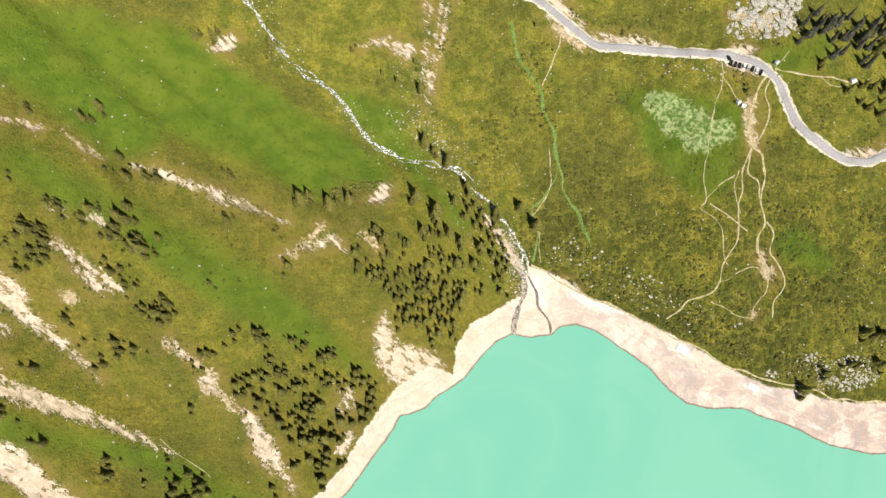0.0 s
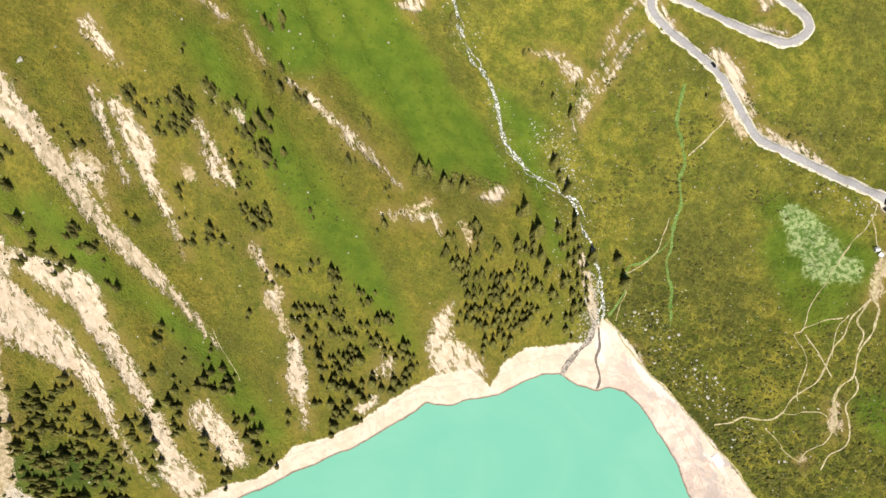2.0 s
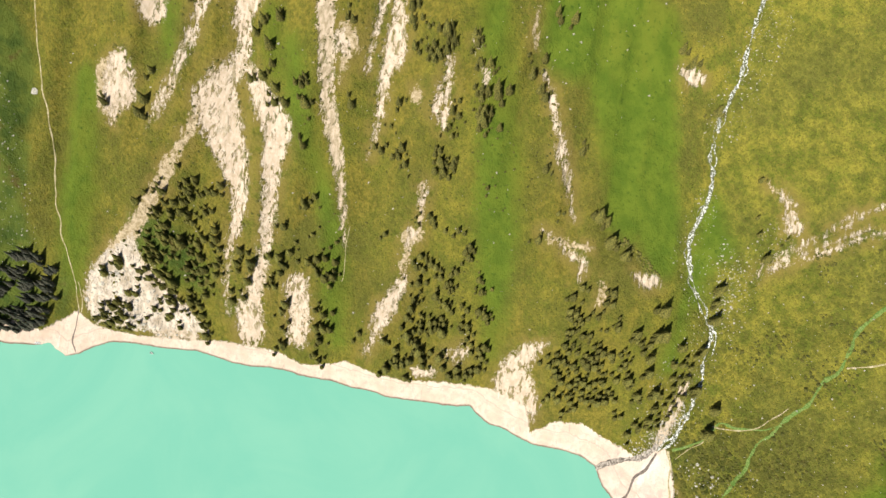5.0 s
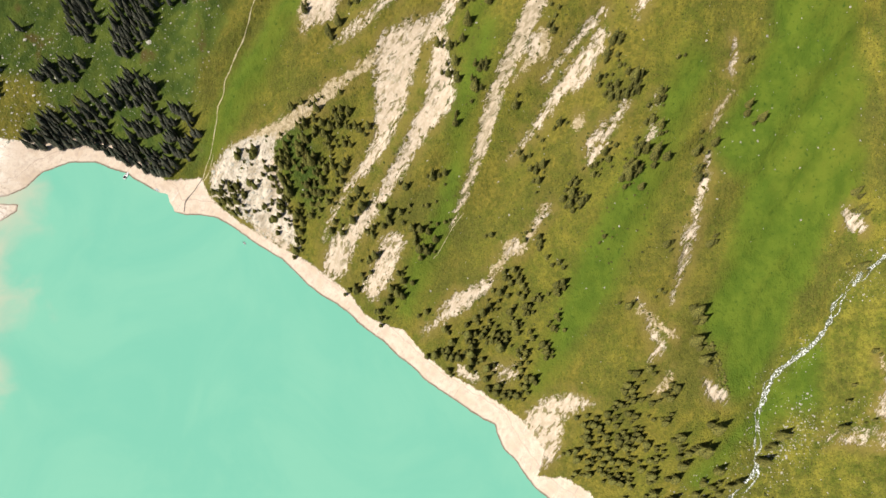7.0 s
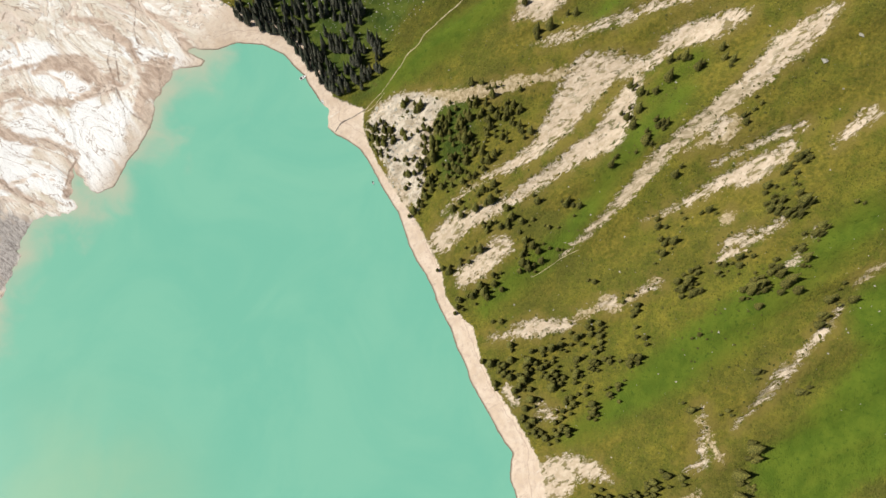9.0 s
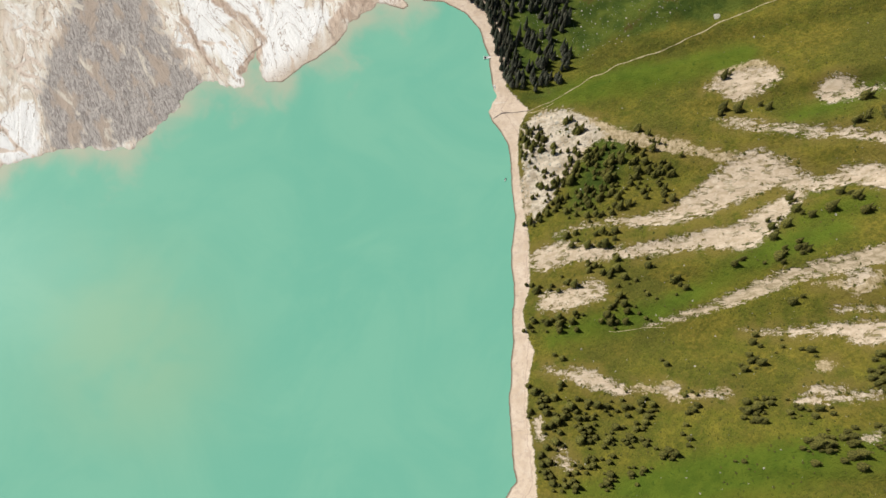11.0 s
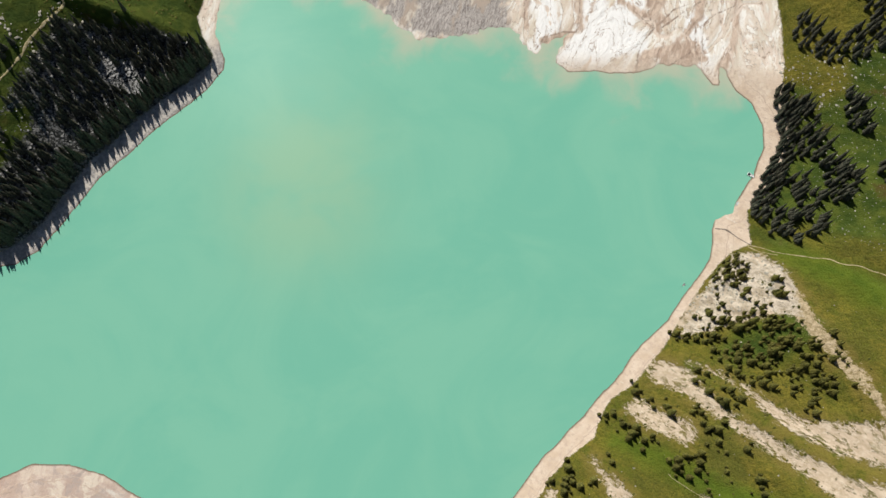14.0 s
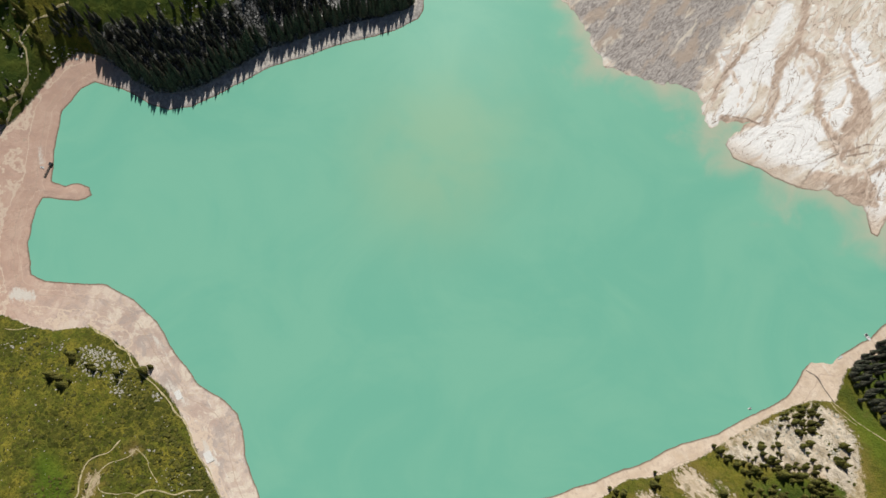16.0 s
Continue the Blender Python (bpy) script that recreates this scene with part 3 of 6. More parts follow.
streak("bare", (-204, -111, 8.7), (-192, -111, 12.3), (-177, -112, 15.9), (-162, -106, 14.2), (-150, -99, 7.2))
streak("bare", (-208, -121, 7.0), (-204, -139, 6.4), (-195, -146, 5.3))
streak("bare", (-255, 106, 2.6), (-244, 94, 2.3), (-234, 83, 1.3), (-221, 71, 0.8))
streak("bare", (-242, 105, 3.7), (-232, 99, 6.0), (-222, 91, 7.4), (-215, 81, 4.1), (-204, 72, 2.4), (-194, 64, 2.0), (-182, 51, 0.7))
streak("bare", (-199, 116, 1.7), (-187, 107, 2.3), (-177, 101, 3.0), (-173, 97, 2.4))
streak("bare", (-112, 38, 2.1), (-106, 29, 3.9), (-100, 18, 6.0), (-96, 10, 4.6), (-89, 3, 2.1), (-84, -6, 1.1))
streak("bare", (-139, -22, 6.3), (-130, -28, 7.0), (-120, -31, 5.3), (-111, -38, 4.6))
streak("bare", (-35, 94, 2.1), (-35, 83, 6.3), (-32, 72, 8.2), (-23, 67, 12.5), (-10, 64, 12.5))
streak("bare", (-172, 169, 1.4), (-159, 165, 2.4), (-149, 160, 1.0), (-136, 157, 2.1), (-127, 153, 3.4), (-113, 151, 2.4), (-102, 147, 0.9), (-90, 143, 0.5))
streak("bare", (-76, 129, 1.0), (-69, 133, 1.4), (-65, 136, 2.4), (-57, 129, 1.7))
streak("bare", (-44, 163, 2.5), (-37, 167, 4.6), (-36, 172, 3.5))
streak("bare", (-300, -58, 6.7), (-291, -61, 8.4), (-281, -63, 5.1), (-279, -71, 2.4))
streak("bare", (-297, -67, 4.4), (-290, -75, 2.4), (-282, -78, 1.4))
streak("bare", (-202, 136, 1.2), (-197, 134, 1.2))
streak("bare", (-188, 133, 1.2), (-182, 131, 1.8), (-178, 129, 1.0))
streak("bare", (-6, 329, 1.2), (-10, 314, 1.3), (-9, 295, 0.9), (-14, 267, 0.8), (-13, 243, 1.1), (-8, 232, 0.4))
streak("bare", (6, 314, 0.9), (1, 294, 1.1), (-2, 275, 1.2), (-5, 256, 0.9), (-9, 245, 1.3))
streak("bare", (-45, 274, 2.2), (-34, 271, 3.3), (-23, 270, 3.7), (-24, 264, 1.5))
streak("bare", (-141, 253, 2.6), (-134, 257, 4.4), (-133, 263, 3.3))
streak("bare", (-268, 134, 4.7), (-257, 128, 3.5), (-247, 124, 1.3))
streak("bare", (-290, -60, 5.5), (-283, -69, 4.8), (-275, -79, 2.3))
streak("bare", (-181, 97, 2.9), (-190, 105, 2.2))
streak("bare", (-53, 43, 1.8), (-58, 50, 2.5))
streak("bare", (-93, 122, 0.8), (-83, 129, 1.3), (-68, 134, 1.9))
streak("bare", (-218, 180, 2.2), (-226, 182, 1.1), (-233, 181, 0.9))
streak("bare", (-178, 101, 3.3), (-187, 109, 1.5), (-201, 117, 1.2))
streak("bare", (-174, 168, 0.9), (-165, 167, 1.9), (-157, 165, 1.3), (-142, 160, 1.3), (-131, 157, 1.9), (-125, 157, 1.3))
streak("bare", (-13, 304, 0.8), (-12, 282, 0.8), (-11, 260, 0.8), (-9, 237, 0.6))
streak("bare", (-1, 307, 0.9), (-4, 285, 1.1), (-7, 264, 0.9), (-7, 253, 0.5))
streak("bare", (-35, 272, 4.5), (-26, 269, 3.0), (-42, 273, 2.2))
streak("bare", (-136, 260, 3.9), (-142, 253, 2.1))
streak("bare", (-131, 54, 3.2), (-126, 49, 2.2))
streak("bare", (-149, 74, 1.2), (-142, 66, 1.6))
streak("bare", (-54, 49, 2.0), (-60, 38, 1.7))
streak("bare", (-90, 7, 1.6), (-87, -3, 2.0))
streak("bare", (-54, 26, 2.4), (-60, 17, 2.7))
streak("bare", (73, 298, 6.8), (81, 294, 5.7), (89, 287, 3.0))
streak("bare", (100, 279, 2.6), (122, 278, 3.0), (130, 276, 1.5))
streak("bare", (183, 261, 3.3), (191, 257, 4.8), (202, 254, 4.0))
streak("bare", (96, 281, 2.6), (122, 279, 2.6), (141, 275, 1.9))
streak("bare", (190, 267, 4.4), (198, 269, 4.1))
streak("bare", (257, 200, 2.9), (270, 200, 4.0), (282, 204, 2.5))
streak("bare", (85, 116, 2.2), (78, 120, 2.5))
streak("bare", (5, 353, 2.0), (-1, 354, 1.1))
streak("bare", (68, 369, 3.7), (73, 365, 4.5), (73, 357, 1.5))
streak("bare", (68, 344, 1.1), (82, 347, 1.8), (90, 347, 2.2))
streak("bare", (-3, 332, 1.5), (3, 329, 1.3))
streak("bare", (18, 328, 2.3), (26, 323, 1.9), (9, 336, 1.5))
streak("bare", (60, 314, 4.4), (71, 308, 5.5), (78, 301, 4.8))
streak("bare", (55, 317, 4.3), (69, 311, 5.4), (80, 298, 4.6), (90, 288, 2.8))
streak("bare", (-283, -72, 4.3), (-297, -67, 4.3))
streak("bare", (-315, -27, 6.7), (-320, -22, 5.0))
streak("bare", (-261, -60, 1.3), (-272, -43, 1.8), (-280, -30, 1.2), (-291, -12, 2.3), (-303, 2, 2.0))
streak("bare", (-115, -43, 2.7), (-126, -32, 5.5), (-140, -27, 4.7))
streak("bare", (-136, -62, 5.8), (-147, -57, 3.0))
streak("bare", (-312, 92, 3.1), (-302, 87, 7.3), (-288, 80, 9.6), (-276, 74, 6.5), (-263, 68, 3.3))
streak("bare", (-236, 64, 4.3), (-242, 66, 3.6))
# tan: places along each streak and its half width
streak("tan", (-259, -20, 4.0), (-248, -37, 3.4), (-240, -52, 2.4), (-232, -66, 4.4), (-224, -81, 3.8), (-216, -96, 5.2), (-211, -115, 6.9), (-206, -128, 7.0), (-199, -144, 6.4))
streak("tan", (-243, 71, 4.2), (-236, 69, 5.3), (-231, 62, 2.3), (-223, 54, 0.8))
streak("tan", (-128, 49, 2.8), (-120, 43, 2.1), (-114, 37, 1.8))
streak("tan", (-87, 123, 1.4), (-83, 131, 1.7), (-76, 136, 2.1), (-70, 144, 1.4))
streak("tan", (-49, 141, 1.4), (-42, 137, 1.7), (-39, 132, 1.0))
streak("tan", (-128, 55, 3.8), (-129, 52, 3.1))
streak("tan", (-196, 91, 3.0), (-192, 90, 2.4))
streak("tan", (-48, 270, 0.9), (-55, 269, 0.7))
streak("tan", (-131, 49, 3.5), (-129, 58, 2.1), (-150, 71, 2.4))
streak("tan", (-208, 181, 0.9), (-197, 173, 1.2), (-188, 169, 0.9))
streak("tan", (194, 267, 3.7), (187, 270, 2.6))
streak("tan", (196, 233, 3.3), (194, 220, 4.0), (196, 205, 3.3))
streak("tan", (197, 137, 2.8), (200, 123, 3.9))
streak("tan", (190, 98, 2.5))
streak("tan", (272, 200, 2.9), (260, 197, 1.8))
streak("tan", (74, 287, 3.6), (89, 274, 3.6))
streak("tan", (-285, -75, 7.3), (-301, -69, 6.5), (-303, -57, 3.5))
streak("tan", (-206, -107, 3.1), (-216, -97, 2.7), (-229, -77, 2.2), (-239, -59, 2.2))
streak("tan", (188, 292, 3.7), (205, 287, 5.6), (222, 289, 4.8))
# grey: places along each streak and its half width
streak("grey", (-274, 75, 6.0), (-255, 64, 5.5), (-238, 54, 4.5), (-220, 44, 4.7), (-203, 38, 4.8), (-186, 32, 3.2), (-170, 25, 2.5), (-158, 20, 1.5), (-144, 13, 0.6))
streak("grey", (24, 164, 2.2), (33, 151, 3.4), (42, 140, 3.8), (49, 128, 3.0))
# lush: places along each streak and its half width
streak("lush", (-169, 236, 27.0), (-137, 214, 23.3), (-97, 197, 23.1), (-69, 193, 18.0), (-45, 184, 12.5))
streak("lush", (-252, 231, 27.8), (-208, 235, 29.5), (-163, 223, 28.7), (-115, 205, 27.4), (-77, 177, 15.5))
streak("lush", (-220, 157, 10.0), (-181, 139, 10.1), (-142, 119, 13.6), (-104, 97, 13.7), (-66, 75, 8.0), (-46, 64, 4.3))
streak("lush", (-253, 38, 6.6), (-218, 24, 7.4), (-188, 19, 6.1), (-157, 11, 6.2), (-122, -7, 7.7), (-101, -17, 4.3))
streak("lush", (-189, -90, 5.9), (-180, -89, 5.3))
streak("lush", (-46, 227, 7.3), (-60, 233, 5.5), (-30, 207, 7.3), (-15, 182, 5.4), (12, 154, 7.0))
streak("lush", (-306, -80, 8.5), (-254, -117, 12.1), (-213, -151, 6.4))
streak("lush", (-274, 37, 5.0), (-247, 24, 5.7))
streak("lush", (-334, -8, 4.9), (-302, -20, 5.0), (-288, -29, 3.3))
streak("lush", (-223, -142, 2.8), (-240, -134, 5.8), (-269, -121, 3.7))
streak("lush", (146, 217, 20.2), (166, 185, 14.4), (181, 222, 10.9), (125, 237, 9.3))
streak("lush", (-36, 223, 11.0), (-54, 226, 7.3), (-17, 191, 7.3))
streak("lush", (215, 260, 9.2), (241, 267, 9.2))
streak("lush", (412, -115, 4.3))
streak("lush", (216, 142, 10.6), (231, 131, 7.0))
streak("lush", (-179, 192, 20.3), (-218, 215, 20.1), (-249, 231, 16.7))
# lime: places along each streak and its half width
streak("lime", (136, 236, 7.4), (150, 226, 12.9), (163, 213, 13.4), (177, 214, 9.1))
# chalk: places along each streak and its half width
streak("chalk", (313, -128, 1.1), (299, -145, 1.3), (275, -187, 1.3), (242, -227, 1.5), (211, -259, 1.6), (203, -279, 1.3), (206, -291, 1.4))
streak("chalk", (202, -279, 1.6), (208, -298, 1.7), (214, -317, 1.7), (209, -353, 1.7), (205, -366, 1.7))
streak("chalk", (148, 79, 1.8), (152, 76, 2.5), (156, 73, 1.8))
streak("chalk", (189, 56, 1.4), (195, 54, 2.1), (200, 54, 1.4))
streak("chalk", (82, 114, 2.9), (94, 109, 3.6), (104, 104, 3.2), (113, 102, 1.8))
streak("chalk", (58, 121, 3.6), (63, 107, 2.9))
streak("chalk", (228, 32, 1.0), (220, 34, 1.6), (211, 39, 1.2))
streak("chalk", (147, 78, 2.2), (140, 80, 1.5))
streak("chalk", (190, 56, 1.5), (181, 58, 1.5))
streak("chalk", (329, 55, 5.1), (318, 51, 3.2))
streak("chalk", (384, -42, 1.1), (376, -33, 1.0))
# crust: places along each streak and its half width
streak("crust", (-44, -316, 1.7), (-48, -341, 3.9), (-50, -366, 5.7), (-54, -403, 4.0), (-55, -428, 4.0))
streak("crust", (-65, -299, 5.5), (-79, -309, 10.6), (-88, -332, 10.7), (-88, -354, 8.6), (-95, -381, 6.5))
streak("crust", (-105, -334, 7.6), (-121, -317, 5.5))
streak("crust", (-128, -367, 6.4), (-135, -397, 7.4))
streak("crust", (-176, -292, 2.0), (-169, -318, 3.7), (-166, -340, 5.4))
streak("crust", (200, -367, 3.5), (180, -387, 13.1), (158, -393, 13.2), (134, -375, 13.1), (115, -385, 11.0), (107, -362, 6.5), (97, -384, 8.8))
streak("crust", (-45, -314, 1.7), (-52, -329, 5.3), (-50, -346, 6.7))
streak("crust", (-76, -301, 7.8), (-89, -312, 13.2), (-109, -317, 8.8))
streak("crust", (-110, -424, 8.5), (-130, -407, 8.6), (-125, -378, 8.5), (-117, -352, 8.4), (-96, -322, 10.3), (-83, -299, 7.3))
streak("crust", (-92, -369, 10.4), (-60, -371, 12.3), (-35, -362, 8.1))
streak("crust", (202, -370, 8.6), (193, -388, 15.3), (177, -405, 17.6), (155, -403, 11.1))
streak("crust", (145, -378, 10.9), (128, -384, 13.2), (118, -365, 8.7), (107, -359, 7.4))
streak("crust", (28, -352, 2.6), (30, -338, 3.5), (37, -324, 3.0))
# clay: places along each streak and its half width
streak("clay", (-56, -321, 1.7), (-68, -325, 2.1), (-76, -337, 1.7), (-71, -361, 1.7), (-71, -384, 2.2), (-80, -407, 1.8))
streak("clay", (-88, -388, 1.7), (-103, -374, 2.6), (-108, -355, 2.1), (-126, -344, 3.4), (-143, -340, 4.2))
streak("clay", (-111, -412, 1.8), (-136, -382, 3.0), (-133, -353, 5.1))
streak("clay", (-61, -322, 3.2), (-76, -325, 1.6), (-86, -345, 1.2), (-90, -363, 1.0), (-93, -386, 1.3))
streak("clay", (-138, -331, 3.0), (-140, -353, 1.7), (-138, -378, 2.1))
streak("clay", (-164, -303, 3.0), (-142, -304, 2.5), (-160, -331, 1.7))
streak("clay", (-77, -328, 3.0), (-77, -352, 3.5), (-71, -363, 3.0), (-68, -384, 4.4), (-72, -404, 3.1), (-69, -430, 3.6), (-64, -445, 3.2))
streak("clay", (-50, -316, 4.3), (-61, -318, 5.5), (-71, -324, 2.6))
streak("clay", (-133, -332, 2.1), (-120, -347, 3.0), (-110, -355, 3.0), (-100, -374, 2.6), (-100, -394, 3.9), (-92, -402, 3.1), (-76, -399, 2.2))
streak("clay", (-134, -335, 2.1), (-136, -347, 4.7), (-140, -366, 7.7), (-131, -386, 6.5), (-119, -393, 2.6))
streak("clay", (-35, -328, 2.6), (-33, -346, 2.6), (-37, -367, 2.6), (-39, -384, 1.8))
streak("clay", (-121, -291, 4.2), (-129, -308, 5.0), (-145, -312, 6.2), (-161, -316, 7.5), (-167, -310, 6.2))
streak("clay", (-168, -399, 2.6), (-176, -376, 4.7), (-173, -357, 4.7), (-169, -342, 3.4), (-159, -328, 3.0), (-162, -312, 3.8))
streak("clay", (-203, -368, 1.7), (-198, -338, 2.6), (-195, -316, 3.0), (-186, -300, 3.8), (-184, -287, 2.1))
streak("clay", (-146, -300, 8.4), (-161, -307, 7.2), (-173, -307, 2.5))
# mud: places along each streak and its half width
streak("mud", (91, -350, 4.2), (62, -335, 8.4), (36, -323, 8.4), (-10, -329, 5.1), (-21, -330, 3.0))
streak("mud", (82, -350, 10.5), (57, -376, 27.7), (33, -394, 34.6), (16, -360, 25.7), (-5, -346, 12.9), (6, -419, 33.1))
streak("mud", (-7, -341, 11.9), (11, -332, 7.8), (-14, -356, 8.0))
streak("mud", (84, -364, 6.6), (69, -349, 13.1), (48, -343, 19.6), (18, -339, 15.3), (-3, -333, 10.9))
# runnel: places along each streak and its half width
streak("runnel", (-43, -308, 0.5), (-49, -319, 0.5), (-57, -322, 0.4), (-65, -325, 0.4), (-74, -325, 0.6), (-76, -337, 0.4), (-77, -352, 0.3))
streak("runnel", (-34, -331, 0.3), (-33, -346, 0.4), (-37, -367, 0.4), (-39, -384, 0.4), (-48, -406, 0.3))
streak("runnel", (-120, -290, 0.6), (-121, -306, 0.6), (-125, -318, 0.5), (-134, -331, 0.5), (-142, -339, 0.4), (-150, -349, 0.4), (-163, -355, 0.4))
streak("runnel", (-133, -332, 0.4), (-124, -342, 0.3), (-110, -355, 0.3))
streak("runnel", (-134, -334, 0.4), (-130, -346, 0.3), (-131, -360, 0.3))
streak("runnel", (-180, -283, 0.4), (-171, -297, 0.4), (-166, -314, 0.3), (-167, -335, 0.3))
streak("runnel", (-203, -368, 0.3), (-198, -355, 0.3), (-183, -347, 0.3), (-174, -338, 0.4), (-171, -321, 0.3), (-173, -307, 0.3))
streak("runnel", (-172, -358, 0.3), (-160, -349, 0.3), (-140, -332, 0.5))
streak("runnel", (-146, -300, 0.4), (-162, -312, 0.3), (-159, -328, 0.3), (-169, -342, 0.3))
streak("runnel", (-180, -292, 0.4), (-185, -307, 0.3), (-194, -317, 0.3))
streak("runnel", (206, -357, 0.6), (199, -363, 0.6), (194, -363, 0.5), (181, -363, 0.4), (173, -371, 0.4), (159, -385, 0.4))
streak("runnel", (166, -369, 0.4), (160, -377, 0.3), (151, -383, 0.3))
streak("runnel", (124, -382, 0.7), (117, -387, 0.7), (109, -392, 0.4))
# deep: dark green with painted shade; places along each streak and its half width
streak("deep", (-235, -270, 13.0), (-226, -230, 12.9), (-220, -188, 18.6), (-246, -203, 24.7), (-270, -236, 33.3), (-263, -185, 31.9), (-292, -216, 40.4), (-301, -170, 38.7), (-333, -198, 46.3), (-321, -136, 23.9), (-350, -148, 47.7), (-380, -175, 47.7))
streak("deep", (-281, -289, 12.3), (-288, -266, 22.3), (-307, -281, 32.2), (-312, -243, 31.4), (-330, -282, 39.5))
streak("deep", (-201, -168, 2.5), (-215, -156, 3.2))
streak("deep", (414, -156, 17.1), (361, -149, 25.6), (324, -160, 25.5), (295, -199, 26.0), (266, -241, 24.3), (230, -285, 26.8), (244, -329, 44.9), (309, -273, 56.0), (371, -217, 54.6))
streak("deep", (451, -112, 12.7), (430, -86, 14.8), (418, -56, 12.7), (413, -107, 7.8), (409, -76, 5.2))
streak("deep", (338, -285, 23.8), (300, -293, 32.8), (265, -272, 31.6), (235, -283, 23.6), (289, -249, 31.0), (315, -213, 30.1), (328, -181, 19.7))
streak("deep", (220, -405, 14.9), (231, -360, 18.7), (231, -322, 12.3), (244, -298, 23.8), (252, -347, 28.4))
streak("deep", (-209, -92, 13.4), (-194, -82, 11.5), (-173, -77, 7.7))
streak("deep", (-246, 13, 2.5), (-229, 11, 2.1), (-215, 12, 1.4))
SPUR = [(385, -122), (333, -117), (315, -128), (274, -185), (246, -226), (213, -257), (203, -279), (209, -294), (237, -295), (285, -289), (301, -283), (329, -211), (340, -190), (359, -161), (388, -144), (397, -131)]
SHADY = [(-241, -286), (-229, -282), (-230, -256), (-221, -223), (-209, -202), (-197, -185), (-204, -169), (-224, -155), (-241, -163), (-253, -177), (-265, -194), (-261, -218), (-253, -232), (-250, -249)]
CRAG = [(-187, -152), (-204, -145), (-212, -138), (-215, -124), (-214, -99), (-197, -105), (-165, -93), (-144, -88), (-157, -112), (-170, -132)]
CLEARING = [(375, -159), (350, -189), (326, -212), (313, -222), (314, -206), (330, -170), (364, -152)]
ROAD = [(17, 442), (24, 426), (29, 409), (36, 397), (43, 391), (53, 385), (62, 379), (69, 374), (79, 370), (92, 364), (101, 358), (103, 352), (98, 344), (89, 340), (73, 340), (57, 341), (40, 343), (19, 344), (8, 343), (3, 339), (3, 333), (8, 327), (18, 322), (38, 314), (58, 306), (70, 299), (94, 279), (107, 274), (133, 272), (158, 268), (181, 265), (197, 261), (206, 255), (215, 245), (219, 230), (225, 216), (238, 204), (253, 196), (264, 194), (274, 197), (288, 204)]
PATHS = []
EAST_TRACK = [(-196, -157), (-201, -151), (-211, -148)]
PATHS.append((1.9, [(56, 132), (68, 125), (82, 116), (99, 109), (113, 103), (127, 95), (140, 88), (158, 79), (175, 69), (192, 63), (203, 59), (226, 55), (240, 49), (271, 48)]))
PATHS.append((2.6, [(213, 255), (208, 251), (203, 246), (198, 235), (194, 220), (195, 205), (200, 198), (201, 185), (198, 170), (200, 155), (197, 148), (194, 139), (197, 132), (200, 123)]))
PATHS.append((1.5, [(194, 203), (187, 188), (188, 177), (184, 168), (183, 153), (181, 143), (173, 129), (171, 119), (165, 112), (153, 109), (147, 102), (139, 97)]))
PATHS.append((1.5, [(198, 170), (197, 181), (191, 188), (194, 203)]))
PATHS.append((1.5, [(212, 254), (209, 248), (206, 240), (206, 222), (198, 207)]))
PATHS.append((1.5, [(200, 155), (204, 148), (202, 137), (205, 130), (209, 118), (203, 107), (201, 97)]))
PATHS.append((1.1, [(180, 260), (177, 241), (170, 222), (168, 204), (164, 189), (165, 170), (162, 165), (172, 154), (173, 139), (176, 129)]))
PATHS.append((1.1, [(165, 170), (172, 179), (183, 185)]))
PATHS.append((1.1, [(167, 168), (179, 159), (189, 150)]))
PATHS.append((1.5, [(78, 284), (72, 264), (64, 247)]))
PATHS.append((1.9, [(213, 256), (222, 253), (241, 250), (256, 247), (260, 246)]))
PATHS.append((1.1, [(241, 250), (248, 244), (255, 243), (260, 246)]))
PATHS.append((1.1, [(217, 260), (223, 266)]))
PATHS.append((1.1, [(180, 251), (189, 233), (192, 227)]))
PATHS.append((1.1, [(199, 123), (192, 127), (182, 125), (177, 121), (170, 119)]))
PATHS.append((1.1, [(200, 123), (197, 111), (191, 103), (190, 98)]))
PATHS.append((1.1, [(165, 107), (181, 99), (190, 98)]))
PATHS.append((1.1, [(185, 188), (182, 175), (185, 161)]))
PATHS.append((1.1, [(-195, -158), (-217, -148), (-245, -138), (-265, -130), (-283, -120), (-302, -112), (-320, -105), (-338, -98), (-358, -88), (-376, -78), (-385, -72)]))
PATHS.append((1.1, [(-196, -157), (-201, -151), (-211, -148)]))
PATHS.append((2.2, [(416, -38), (417, -60), (419, -81), (428, -97), (436, -102), (435, -112), (432, -121), (420, -144)]))
PATHS.append((1.8, [(422, -57), (419, -67), (419, -78)]))
PATHS.append((1.5, [(418, -72), (420, -62), (425, -53)]))
PATHS.append((2.4, [(420, -144), (414, -151), (390, -164), (370, -177), (351, -194), (301, -290), (295, -316), (289, -343), (283, -368)]))
PATHS.append((1.1, [(317, 77), (310, 74), (304, 68)]))
PATHS.append((0.6, [(-153, 22), (-144, 13), (-128, 2)]))

PATHS.append((1.3, [(56, 162), (62, 168), (68, 179), (69, 196), (68, 206)]))
PATHS.append((1.1, [(63, 133), (61, 142), (61, 152), (59, 160)]))


